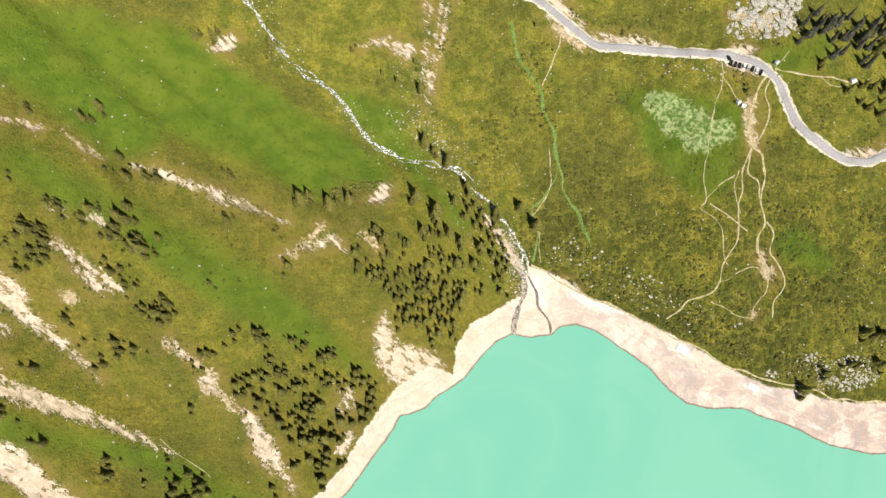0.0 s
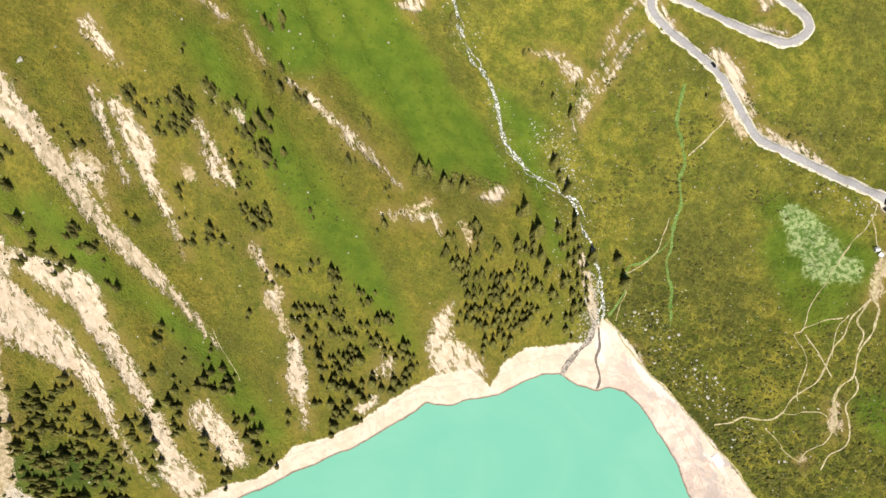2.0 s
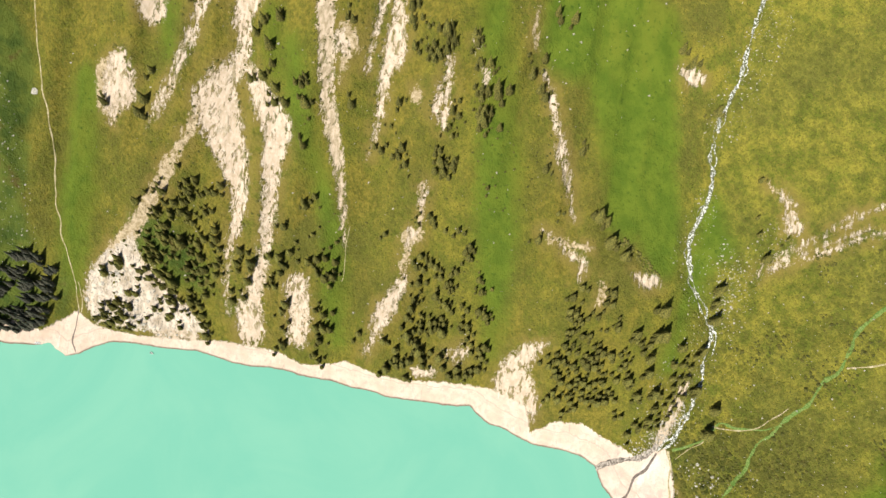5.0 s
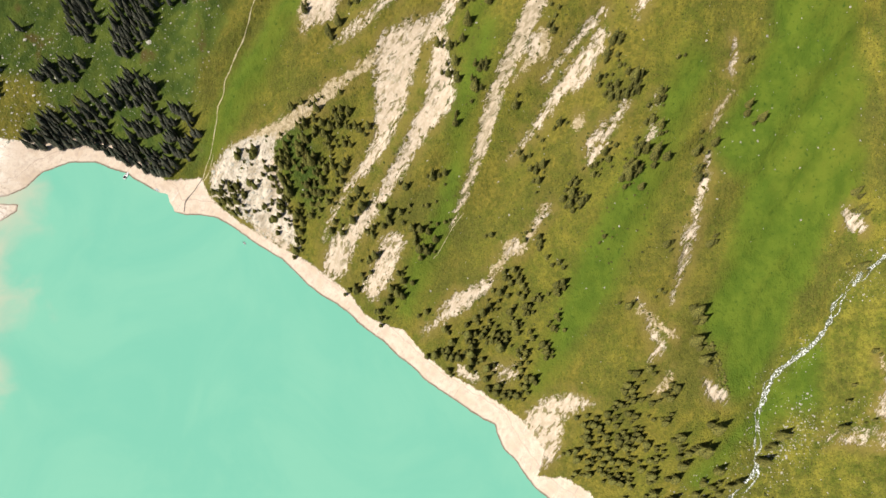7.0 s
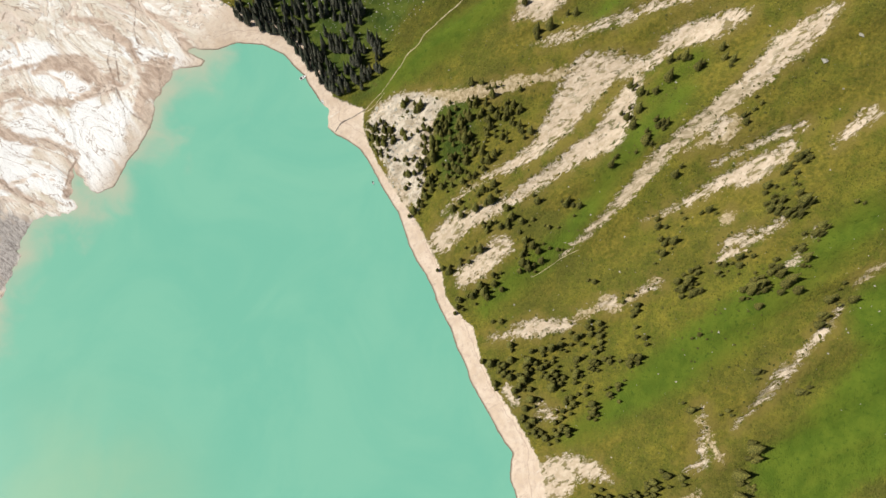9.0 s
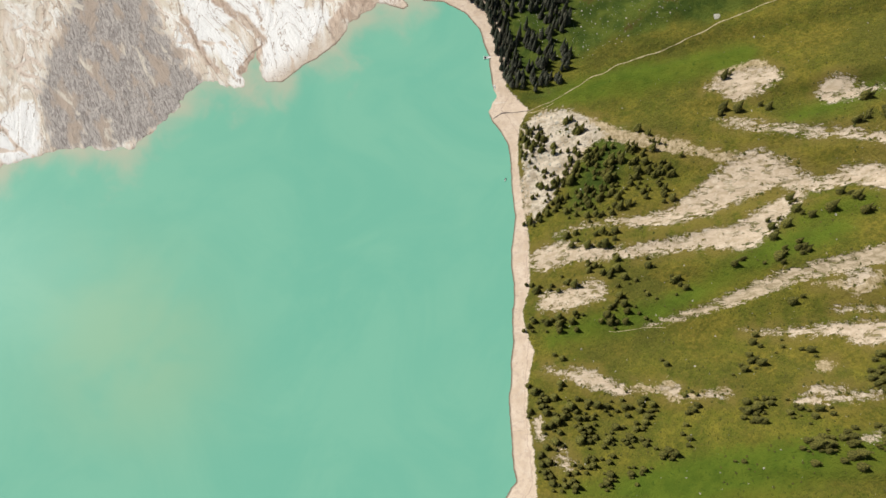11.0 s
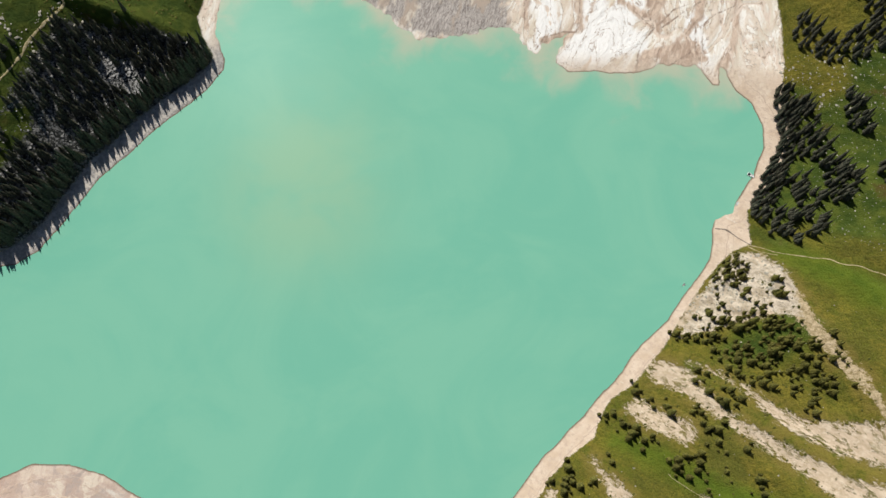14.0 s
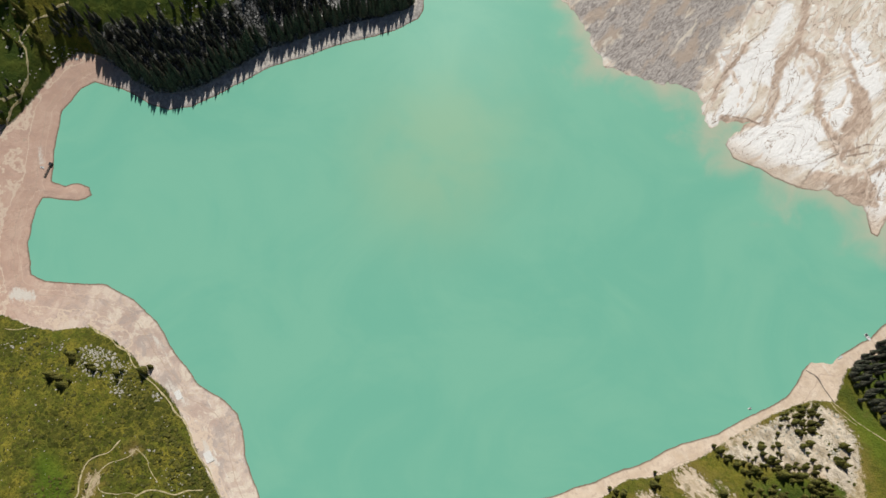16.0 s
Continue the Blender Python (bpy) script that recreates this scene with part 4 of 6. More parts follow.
def cover_field(kind, x, y, reach=9.0):
    """Metres inside (positive) or outside the streaks of a kind, on the grid x, y."""
    best = np.full(x.shape, -reach)
    gx, gy = x[0], y[:, 0]
    for places in COVER[kind]:
        ends = list(zip(places, places[1:])) or [(places[0], places[0])]
        for (ax, ay, aw), (bx, by, bw) in ends:
            pad = max(aw, bw) + reach
            i0, i1 = np.searchsorted(gx, [min(ax, bx) - pad, max(ax, bx) + pad])
            j0, j1 = np.searchsorted(gy, [min(ay, by) - pad, max(ay, by) + pad])
            px, py = x[j0:j1, i0:i1], y[j0:j1, i0:i1]
            ux, uy = bx - ax, by - ay
            s = np.clip(((px - ax) * ux + (py - ay) * uy) / (ux * ux + uy * uy + 1e-6), 0, 1)
            d = aw + (bw - aw) * s - np.hypot(px - ax - s * ux, py - ay - s * uy)
            best[j0:j1, i0:i1] = np.maximum(best[j0:j1, i0:i1], d)
    return best


# ---- ground: one sheet, fine round the lake and coarse to the horizon ----
def spaced(a, b, pitch, far):
    out, stepsize, v = [], pitch, 0.0
    while v < far:
        stepsize *= 1.22
        v += stepsize
        out.append(v)
    out = np.array(out)
    return np.concatenate([a - out[::-1], np.linspace(a, b, int((b - a) / pitch) + 1), b + out])


def sheet(name, xs, ys, zs):
    co = np.stack([xs, ys, zs], -1).reshape(-1, 3)
    ny, nx = xs.shape
    i = np.arange(nx * ny, dtype=np.int32).reshape(ny, nx)
    quads = np.stack([i[:-1, :-1], i[:-1, 1:], i[1:, 1:], i[1:, :-1]], -1).reshape(-1, 4)
    return solid(name, co, quads, True)


def solid(name, co, faces, smooth=False):
    """A mesh from an array of places and an array of equal-sided faces."""
    me = bpy.data.meshes.new(name)
    n = faces.shape[1]
    me.vertices.add(len(co))
    me.vertices.foreach_set("co", np.asarray(co, np.float32).ravel())
    me.loops.add(faces.size)
    me.loops.foreach_set("vertex_index", faces.astype(np.int32).ravel())
    me.polygons.add(len(faces))
    me.polygons.foreach_set("loop_start", np.arange(0, faces.size, n, dtype=np.int32))
    me.polygons.foreach_set("use_smooth", np.full(len(faces), smooth))
    me.update(calc_edges=True)
    return me


def field(me, name, values):
    me.attributes.new(name, "FLOAT", "POINT").data.foreach_set("value", np.asarray(values, np.float32).ravel())


GX, GY = spaced(-455, 460, 1.2, 3600), spaced(-505, 435, 1.2, 3600)
XS, YS = np.meshgrid(GX, GY)
KNOWN = fields(XS, YS)
ZS = height(XS, YS, True, KNOWN)
BARE = cover_field("bare", XS, YS)
# bare chutes lie a little below the turf
ZS = ZS - 0.6 * step(-1, 3, np.maximum(BARE, cover_field("grey", XS, YS))) * step(3, 10, KNOWN[1])
IN_CRAG = step(-2, 4, -outside(XS, YS, CRAG))
ZS = ZS + IN_CRAG * (1.6 * fractal(XS, YS, 9, 35, 3) + 1.2 * np.abs(lattice(XS / 5, YS / 5, 37)))
ZS = ZS + step(-2, 3, -outside(XS, YS, SPUR)) * step(1, 5, KNOWN[1]) * 0.8 * fractal(XS, YS, 6, 38, 3)
me = sheet("ground", XS, YS, ZS)
field(me, "lake", np.clip(KNOWN[0], -20, 20))
field(me, "basin", np.clip(KNOWN[1], -20, 20))
field(me, "bare", BARE)
field(me, "hill", step(0, 25, KNOWN[2]) * step(230, 130, YS))
field(me, "straw", step(150, 250, YS) * step(6, -10, KNOWN[2]))
# stretch of beach below the spur whose shade is put into the sand colour
field(me, "grey_shade", step(-92, -120, YS) * step(175, 200, XS) * step(392, 360, XS))
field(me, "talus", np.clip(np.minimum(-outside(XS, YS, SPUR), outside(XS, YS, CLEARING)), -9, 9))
field(me, "crag", np.clip(-outside(XS, YS, CRAG), -9, 9))
field(me, "heath", 0.25 + 0.75 * step(12, -4, KNOWN[2]) * step(-60, -20, YS) * (1 - 0.8 * step(130, 220, YS)))
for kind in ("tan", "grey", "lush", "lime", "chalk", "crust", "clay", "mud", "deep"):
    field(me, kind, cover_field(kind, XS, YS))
field(me, "delta", step(-283, -312, YS) * (KNOWN[1] < 2))
field(me, "rill", channels(XS, YS))
field(me, "runnel", cover_field("runnel", XS, YS))
me.materials.append(GROUND)
tagged(new("ground", me), "mountain ground of olive turf and pale scree round a lake", "ground", kind="structure")

wx, wy = np.meshgrid(np.arange(-262, 432, 4.0), np.arange(-420, 128, 4.0))
me = sheet("water", wx, wy, 0 * wx)
front = line_distance(wx, wy, SHORE_DELTA)
field(me, "silt", np.exp(-front / 30) * 1.1 )
field(me, "haze", 0.85 * np.exp(-(((wx - 122) / 62) ** 2 + ((wy + 190) / 74) ** 2) ** 1.4))
me.materials.append(WATER)
tagged(new("water", me), "still milky turquoise water of a mountain lake", "water", kind="structure")


def floor_at(x, y):
    """Height of the ground sheet at places in plan."""
    x, y = np.asarray(x, float), np.asarray(y, float)
    i, j = np.clip(np.searchsorted(GX, x) - 1, 0, len(GX) - 2), np.clip(np.searchsorted(GY, y) - 1, 0, len(GY) - 2)
    u, v = (x - GX[i]) / (GX[i + 1] - GX[i]), (y - GY[j]) / (GY[j + 1] - GY[j])
    return (ZS[j, i] * (1 - u) + ZS[j, i + 1] * u) * (1 - v) + (ZS[j + 1, i] * (1 - u) + ZS[j + 1, i + 1] * u) * v


def sampled(name, x, y):
    """A field at places in plan: 0 the water's edge, 1 the beach's edge, 2 and 3 the brook, 4 bare ground."""
    i, j = np.clip(np.searchsorted(GX, x), 0, len(GX) - 1), np.clip(np.searchsorted(GY, y), 0, len(GY) - 1)
    return (*KNOWN, BARE)[name][j, i]


# ---- road, paths and brook, laid on the ground ----
def smooth_line(line, pitch):
    p = np.array(line, float)
    p = np.vstack([2 * p[0] - p[1], p, 2 * p[-1] - p[-2]])
    out = []
    for k in range(1, len(p) - 2):
        n = max(2, int(np.linalg.norm(p[k + 1] - p[k]) / pitch))
        s = np.linspace(0, 1, n, endpoint=False)[:, None]
        out.append(0.5 * (2 * p[k] + (p[k + 1] - p[k - 1]) * s + (2 * p[k - 1] - 5 * p[k] + 4 * p[k + 1] - p[k + 2]) * s ** 2
                          + (3 * p[k] - p[k - 1] - 3 * p[k + 1] + p[k + 2]) * s ** 3))
    return np.vstack(out + [p[-2:-1]])


def ribbon(name, line, width, surface, lift, uneven=0.0, sway=0.0, seed=0):
    """A strip laid over the ground, with edges that dip into it."""
    c = smooth_line(line, 1.3)
    a = np.cumsum(np.r_[0, np.linalg.norm(np.diff(c, axis=0), axis=1)])
    side = np.gradient(c, axis=0)
    side = np.stack([-side[:, 1], side[:, 0]], 1) / (np.linalg.norm(side, axis=1)[:, None] + 1e-9)
    c = c + side * (sway * lattice(a / 9, 0 * a, seed + 3))[:, None]
    half = width / 2 * (1 + uneven * lattice(a / 5, 0 * a, seed)[:, None] + 0.6 * uneven * lattice(a / 1.7, 0 * a, seed + 9)[:, None])
    across = np.array([-1.12, -1.0, -0.5, 0.0, 0.5, 1.0, 1.12])
    px, py = c[:, :1] + side[:, :1] * half * across, c[:, 1:] + side[:, 1:] * half * across
    pz = floor_at(px, py) + np.array([-0.4, lift, lift, lift, lift, lift, -0.4])
    me = sheet(name, px, py, pz)
    me.materials.append(surface)
    return new(name, me)


tagged(ribbon("road_verge", ROAD, 7.4, VERGE, 0.12, 0.22, 0.5, 45), "cream gravel verge along the asphalt road", "verge", kind="structure")
tagged(ribbon("road", ROAD, 4.7, ASPHALT, 0.28, 0.03), "winding worn grey asphalt mountain road", "road", kind="structure")
for k, (wide, line) in enumerate(PATHS):
    tagged(ribbon("path", line, wide * 0.52, GRAVEL, 0.14, 0.5, 0.9, 60 + k), "narrow pale trodden earth path through the turf", "path", kind="structure")
BROOK = STREAM[2:-1]
tagged(ribbon("brook", [(43, 290), (50, 262), (62, 245), (66, 226), (71, 215), (74, 197), (79, 175), (87, 160), (93, 142)], 1.9, RILL, 0.08, 0.6, 1.2, 37), "narrow wet rill of bright green grass across the terrace", "brook", kind="structure")
tagged(ribbon("brook", [(74, 197), (70, 183), (63, 174), (56, 167), (60, 157), (58, 143), (56, 134)], 1.2, RILL, 0.08, 0.6, 1.2, 38), "narrow wet rill of bright green grass across the terrace", "brook", kind="structure")
tagged(ribbon("brook", BROOK, 1.5, FOAM, 0.10, 1.0, 1.0, 30), "white tumbling mountain brook among stones", "brook", kind="structure")
tagged(ribbon("brook", BROOK, 0.8, FOAM, 0.12, 1.0, 3.2, 36), "thin white side strand of the mountain brook", "brook", kind="structure")
tagged(ribbon("brook", [(50, 128), (52, 116), (47, 104), (45, 94), (44, 88)], 3.4, RUBBLE, 0.08, 0.5, 0.8, 31), "braided stony brook mouth across the beach", "brook", kind="structure")
tagged(ribbon("brook", [(54, 125), (60, 114), (61, 104), (66, 96), (67, 89)], 1.2, WET_GRAVEL, 0.06, 0.5, 1.2, 32), "thin wet rill across the beach", "brook", kind="structure")
tagged(ribbon("brook", [(-198, -156), (-193, -161), (-186, -165), (-180, -169), (-174, -170)], 0.9, WET_GRAVEL, 0.06, 0.5, 0.8, 33), "thin wet rill across a sandy bulge of the beach", "brook", kind="structure")


# ---- spruces ----
def spruce_crown(rng):
    """Drooping, ragged tiers of boughs round a spire; unit height, as places and triangles."""
    co, tri = [], []
    tiers, lean = 10, rng.uniform(-0.02, 0.02, 2)
    for k in range(tiers):
        s = k / (tiers - 1)
        z0, reach = 0.10 + 0.76 * s, (0.205 - 0.17 * s ** 1.2) * rng.uniform(0.9, 1.1)
        n = int(15 - 7 * s)
        top = len(co)
        co.append((lean[0] * s, lean[1] * s, z0 + 0.20 * (1 - 0.35 * s)))
        turn = rng.uniform(0, 6.28)
        for i in range(2 * n):
            a = turn + math.pi * i / n
            r = reach * (rng.uniform(0.86, 1.15) if i % 2 == 0 else rng.uniform(0.58, 0.78))
            co.append((lean[0] * s + r * math.cos(a), lean[1] * s + r * math.sin(a), z0 + (rng.uniform(-0.045, 0.01) if i % 2 == 0 else rng.uniform(0.02, 0.05))))
        for i in range(2 * n):
            tri.append((top, top + 1 + i, top + 1 + (i + 1) % (2 * n)))
    return np.array(co), np.array(tri)


def spruce_trunk():
    a = np.arange(6) * math.pi / 3
    co = [(0.022 * math.cos(v) * w, 0.022 * math.sin(v) * w, z) for z, w in ((-0.06, 1.25), (0.15, 1.0), (0.9, 0.2)) for v in a]
    quads = [(6 * k + i, 6 * k + (i + 1) % 6, 6 * k + 6 + (i + 1) % 6, 6 * k + 6 + i) for k in range(2) for i in range(6)]
    return np.array(co), np.array(quads)


RNG = np.random.default_rng(7)
CROWNS = [spruce_crown(RNG) for _ in range(7)]
crown_meshes = []
for co, tri in CROWNS:
    me = solid("crown", co, tri)
    me.materials.append(NEEDLES)
    crown_meshes.append(me)
trunk_mesh = solid("trunk", *spruce_trunk())
trunk_mesh.materials.append(BARK)


def spruce(x, y, tall, k):
    tree = new("spruce_tree")
    slim = RNG.uniform(0.9, 1.2) * (1.05 if tall < 12 else 0.95 if tall < 18 else 0.8)
    tree.location, tree.rotation_euler, tree.scale = (x, y, float(floor_at(x, y))), (0, 0, RNG.uniform(0, 6.28)), (tall * slim, tall * slim, tall)
    crown, trunk = new("crown", crown_meshes[k % len(crown_meshes)]), new("trunk", trunk_mesh)
    crown.parent = trunk.parent = tree
    size = "tall" if tall > 17 else "small" if tall < 9 else "dark"
    return tagged(tree, f"{size} conical green spruce standing on the grassy slope", "tree", "spruces on the western slope")


TREES = []
# stands of single spruces: place in plan and height
TREES += [(-320, -11, 12), (-324, 2, 9), (-319, 4, 9), (-317, 7, 9), (-314, -2, 6), (-311, -0, 6), (-306, -3, 9), (-286, -43, 9), (-273, -55, 12), (-269, -62, 12), (-285, -77, 9), (-281, 47, 9), (-276, 51, 9), (-274, 55, 9), (-268, 39, 9), (-272, 30, 9), (-269, 23, 9), (-259, 26, 12), (-250, 23, 9), (-248, 15, 9), (-252, 8, 9), (-238, 18, 9), (-232, 14, 9), (-227, 19, 9), (-231, 34, 9), (-229, 33, 9), (-220, 29, 9), (-218, 30, 9), (-209, 54, 9), (-202, 17, 9), (-256, 79, 6), (-252, 78, 6)]
TREES += [(-245, 76, 9)]
TREES += [(-239, 112, 9), (-235, 110, 9), (-229, 107, 9), (-227, 112, 6), (-221, 113, 6), (-212, 121, 12), (-209, 121, 9), (-206, 122, 9), (-210, 111, 9), (-205, 111, 9), (-203, 116, 9), (-215, 101, 9), (-203, 108, 9), (-205, 136, 9), (-199, 134, 9), (-192, 131, 6), (-189, 131, 9), (-186, 136, 9), (-185, 137, 6), (-176, 125, 9), (-174, 128, 12), (-170, 133, 12), (-172, 123, 9), (-168, 120, 6), (-161, 117, 12), (-159, 118, 9), (-154, 125, 9), (-175, 105, 9), (-171, 107, 6), (-169, 99, 6), (-164, 98, 9), (-196, 79, 9)]
TREES += [(-188, 70, 6), (-161, 89, 9), (-156, 86, 9), (-154, 86, 9), (-151, 93, 9), (-150, 92, 9), (-153, 81, 9), (-149, 85, 9)]
TREES += [(-173, 69, 9), (-180, 58, 9), (-173, 62, 9), (-165, 67, 9), (-179, 171, 9), (-184, 162, 6), (-173, 158, 9), (-165, 159, 9), (-159, 160, 9), (-174, 166, 6), (-122, 166, 9), (-122, 140, 9), (-193, 199, 9), (-138, 38, 9), (-133, 67, 9), (-130, 67, 9), (-132, 58, 6), (-121, 71, 9), (-116, 78, 9), (-104, 79, 12), (-100, 76, 9), (-88, 117, 9), (-128, 104, 6), (-96, 135, 6)]
TREES += [(-223, -56, 9), (-222, -51, 9), (-213, -46, 9), (-211, -38, 9), (-214, -53, 9), (-219, -58, 9), (-217, -69, 9), (-214, -64, 9), (-225, -72, 9), (-218, -80, 9), (-210, -67, 9), (-207, -65, 9), (-202, -64, 9), (-203, -54, 9), (-201, -50, 9), (-208, -81, 12), (-198, -75, 9), (-204, -85, 9), (-201, -83, 9), (-195, -81, 9), (-194, -77, 12), (-190, -68, 12), (-190, -62, 9), (-184, -70, 9), (-181, -70, 9), (-191, -54, 9), (-186, -56, 12), (-180, -57, 9), (-206, -94, 9), (-200, -97, 9), (-197, -96, 9), (-194, -97, 12)]
TREES += [(-186, -97, 12), (-184, -79, 9), (-181, -80, 9), (-175, -80, 9), (-175, -74, 9), (-177, -93, 12), (-170, -86, 9), (-174, -71, 9), (-173, -63, 9), (-169, -66, 9), (-162, -79, 9)]
TREES += [(-172, -46, 9), (-167, -51, 9), (-162, -43, 12), (-155, -50, 12), (-156, -62, 9), (-151, -65, 9), (-160, -31, 9), (-156, -26, 12), (-156, -19, 9), (-170, -15, 9), (-174, 2, 9), (-176, 10, 9), (-159, -1, 6), (-160, -13, 6), (-148, 10, 6), (-146, -11, 9), (-144, -6, 9), (-143, -1, 9), (-138, 3, 12), (-137, -10, 9), (-133, -7, 12), (-132, -2, 9), (-128, -7, 9), (-149, -30, 9), (-149, -37, 9), (-144, -37, 9), (-149, -57, 9), (-132, -36, 12), (-131, -40, 9), (-123, -40, 9), (-120, -21, 9), (-115, -18, 9)]
TREES += [(-111, -26, 12), (-108, -22, 12), (-104, -28, 9), (-114, -50, 9), (-114, -54, 9), (-99, -35, 9), (-95, -34, 9)]
TREES += [(-207, -116, 12), (-204, -128, 12), (-204, -117, 9), (-192, -107, 6), (-187, -104, 9), (-179, -100, 9), (-187, -130, 9), (-187, -136, 9), (-187, -121, 9), (-184, -117, 9), (-180, -132, 9), (-177, -131, 9), (-185, -143, 9), (-179, -141, 9), (-187, -148, 9), (-163, -105, 12), (-155, -103, 9), (-163, -88, 12), (-158, -85, 9), (-153, -87, 9), (-148, -86, 9), (-143, -91, 9), (-181, -125, 9), (-170, -119, 6), (-169, -108, 6), (-170, -100, 9)]
TREES += [(-116, 51, 9), (-109, 50, 9), (-112, 46, 9), (-109, 55, 9), (-106, 57, 9), (-97, 66, 9), (-99, 56, 9), (-93, 58, 9), (-89, 59, 9), (-104, 43, 9), (-106, 39, 6), (-86, 76, 9), (-79, 74, 9), (-77, 80, 6), (-96, 35, 9), (-91, 49, 9), (-84, 51, 9), (-81, 52, 9), (-74, 61, 9), (-70, 67, 9), (-68, 70, 9), (-65, 70, 9), (-92, 32, 12), (-89, 28, 9), (-85, 36, 9), (-69, 55, 9), (-66, 57, 9), (-63, 57, 9), (-78, 46, 9), (-79, 38, 9), (-75, 37, 12), (-70, 42, 12)]
TREES += [(-79, 31, 9), (-80, 27, 9), (-86, 21, 9), (-56, 55, 9), (-51, 61, 12), (-50, 58, 9), (-46, 57, 9), (-58, 50, 9)]
TREES += [(-79, 22, 12), (-75, 23, 9), (-72, 25, 9), (-68, 24, 12), (-64, 24, 9), (-65, 31, 9), (-59, 34, 12), (-53, 33, 9), (-60, 22, 9), (-66, 16, 12), (-67, 12, 9), (-72, 9, 9), (-84, 8, 9), (-96, -4, 9), (-76, 12, 9), (-69, 1, 12), (-59, 9, 9), (-56, 14, 9), (-68, 8, 9), (-44, 39, 9), (-48, 40, 9), (-43, 48, 9), (-42, 52, 9), (-42, 44, 9), (-48, 34, 9)]
TREES += [(-49, 120, 9), (-52, 127, 9), (-40, 143, 9), (-34, 139, 12), (-43, 115, 9), (-37, 118, 9), (-40, 117, 9), (-34, 118, 9), (-32, 129, 9), (-23, 130, 6), (-21, 136, 12), (-12, 144, 12), (-33, 109, 9), (-32, 111, 9), (-27, 115, 9), (-25, 120, 9), (-27, 103, 9), (-23, 104, 9), (-20, 108, 9), (-17, 112, 9), (-14, 114, 9), (-15, 120, 9), (-13, 122, 12), (-9, 126, 9), (-7, 131, 9), (-1, 130, 9), (-25, 97, 9), (-21, 96, 9), (-20, 99, 9), (-15, 103, 9), (-11, 110, 9), (-8, 114, 9)]
TREES += [(-7, 118, 9), (-22, 90, 9), (-18, 92, 9)]
TREES += [(-10, 92, 12), (-6, 96, 9), (-5, 100, 9), (-7, 102, 9), (-3, 104, 9), (0, 106, 9), (0, 110, 9), (3, 114, 9), (8, 115, 9), (5, 122, 9), (8, 126, 9), (-7, 85, 9), (-2, 86, 9), (-1, 92, 9), (3, 92, 9), (7, 93, 9), (7, 101, 9), (11, 106, 12), (12, 110, 9), (12, 115, 9), (1, 101, 9), (15, 116, 9), (-6, 81, 9), (25, 115, 9), (6, 85, 9), (36, 114, 9), (33, 120, 9), (35, 128, 12), (41, 132, 9), (39, 140, 9), (36, 147, 9), (31, 134, 9)]
TREES += [(32, 141, 9)]
TREES += [(-83, 157, 14), (-79, 160, 14), (-67, 156, 14), (-56, 160, 12), (-16, 166, 14), (-5, 154, 14), (-4, 158, 14), (-9, 143, 9), (-3, 148, 9), (4, 144, 12), (11, 140, 12), (9, 127, 12), (-0, 127, 9), (19, 128, 12), (7, 166, 12), (14, 167, 9), (16, 173, 12), (15, 179, 12), (16, 162, 9), (20, 167, 9), (14, 157, 9), (20, 153, 9), (23, 157, 9), (24, 162, 9), (25, 151, 9), (34, 164, 12), (34, 162, 9), (33, 155, 9), (23, 138, 12), (30, 145, 9), (-12, 207, 14), (-6, 202, 12)]
TREES += [(3, 196, 14), (49, 167, 14), (59, 155, 14), (-15, 243, 12), (-30, 247, 9), (-40, 252, 6), (-19, 261, 6), (-59, 265, 6), (-111, 265, 9), (-108, 267, 6)]
TREES += [(-151, 257, 12), (-143, 262, 12), (-141, 260, 9), (-110, 264, 12), (-108, 256, 6), (-222, 188, 9), (-200, 191, 12), (-180, 172, 9), (-177, 161, 6), (-165, 161, 9), (-160, 162, 6), (-123, 169, 9), (-222, 146, 6), (-212, 121, 12), (-204, 120, 6), (-205, 112, 6), (-203, 137, 6), (-173, 134, 12), (-164, 120, 12), (-161, 117, 12), (-176, 106, 6), (254, 87, 12), (266, 86, 12), (264, 69, 12), (250, 69, 9), (245, 69, 9), (231, 64, 9), (218, 54, 12), (185, 54, 6), (60, 287, 6), (193, 239, 6)]

TREES = [p for p in TREES if float(sampled(1, p[0], p[1])) > 0.5]
singles, crowd = TREES[:300], TREES[300:]
for k, (x, y, tall) in enumerate(singles):
    spruce(x + RNG.uniform(-0.5, 0.5), y + RNG.uniform(-0.5, 0.5), tall * RNG.uniform(0.95, 1.45), k)


def scatter(ring, spacing, jitter=0.45):
    """Uneven places inside an outline in plan."""
    p = np.array(ring, float)
    (x0, y0), (x1, y1) = p.min(0), p.max(0)
    x, y = np.meshgrid(np.arange(x0, x1, spacing), np.arange(y0, y1, spacing))
    x, y = x + RNG.uniform(-jitter, jitter, x.shape) * spacing, y + RNG.uniform(-jitter, jitter, y.shape) * spacing
    keep = outside(x, y, ring) < 0
    return x[keep], y[keep]


def clear(x, y, gap=2.5):
    d = line_distance(x, y, ROAD) - 3.5
    for wide, line in PATHS:
        d = np.minimum(d, line_distance(x, y, line))
    return d > gap


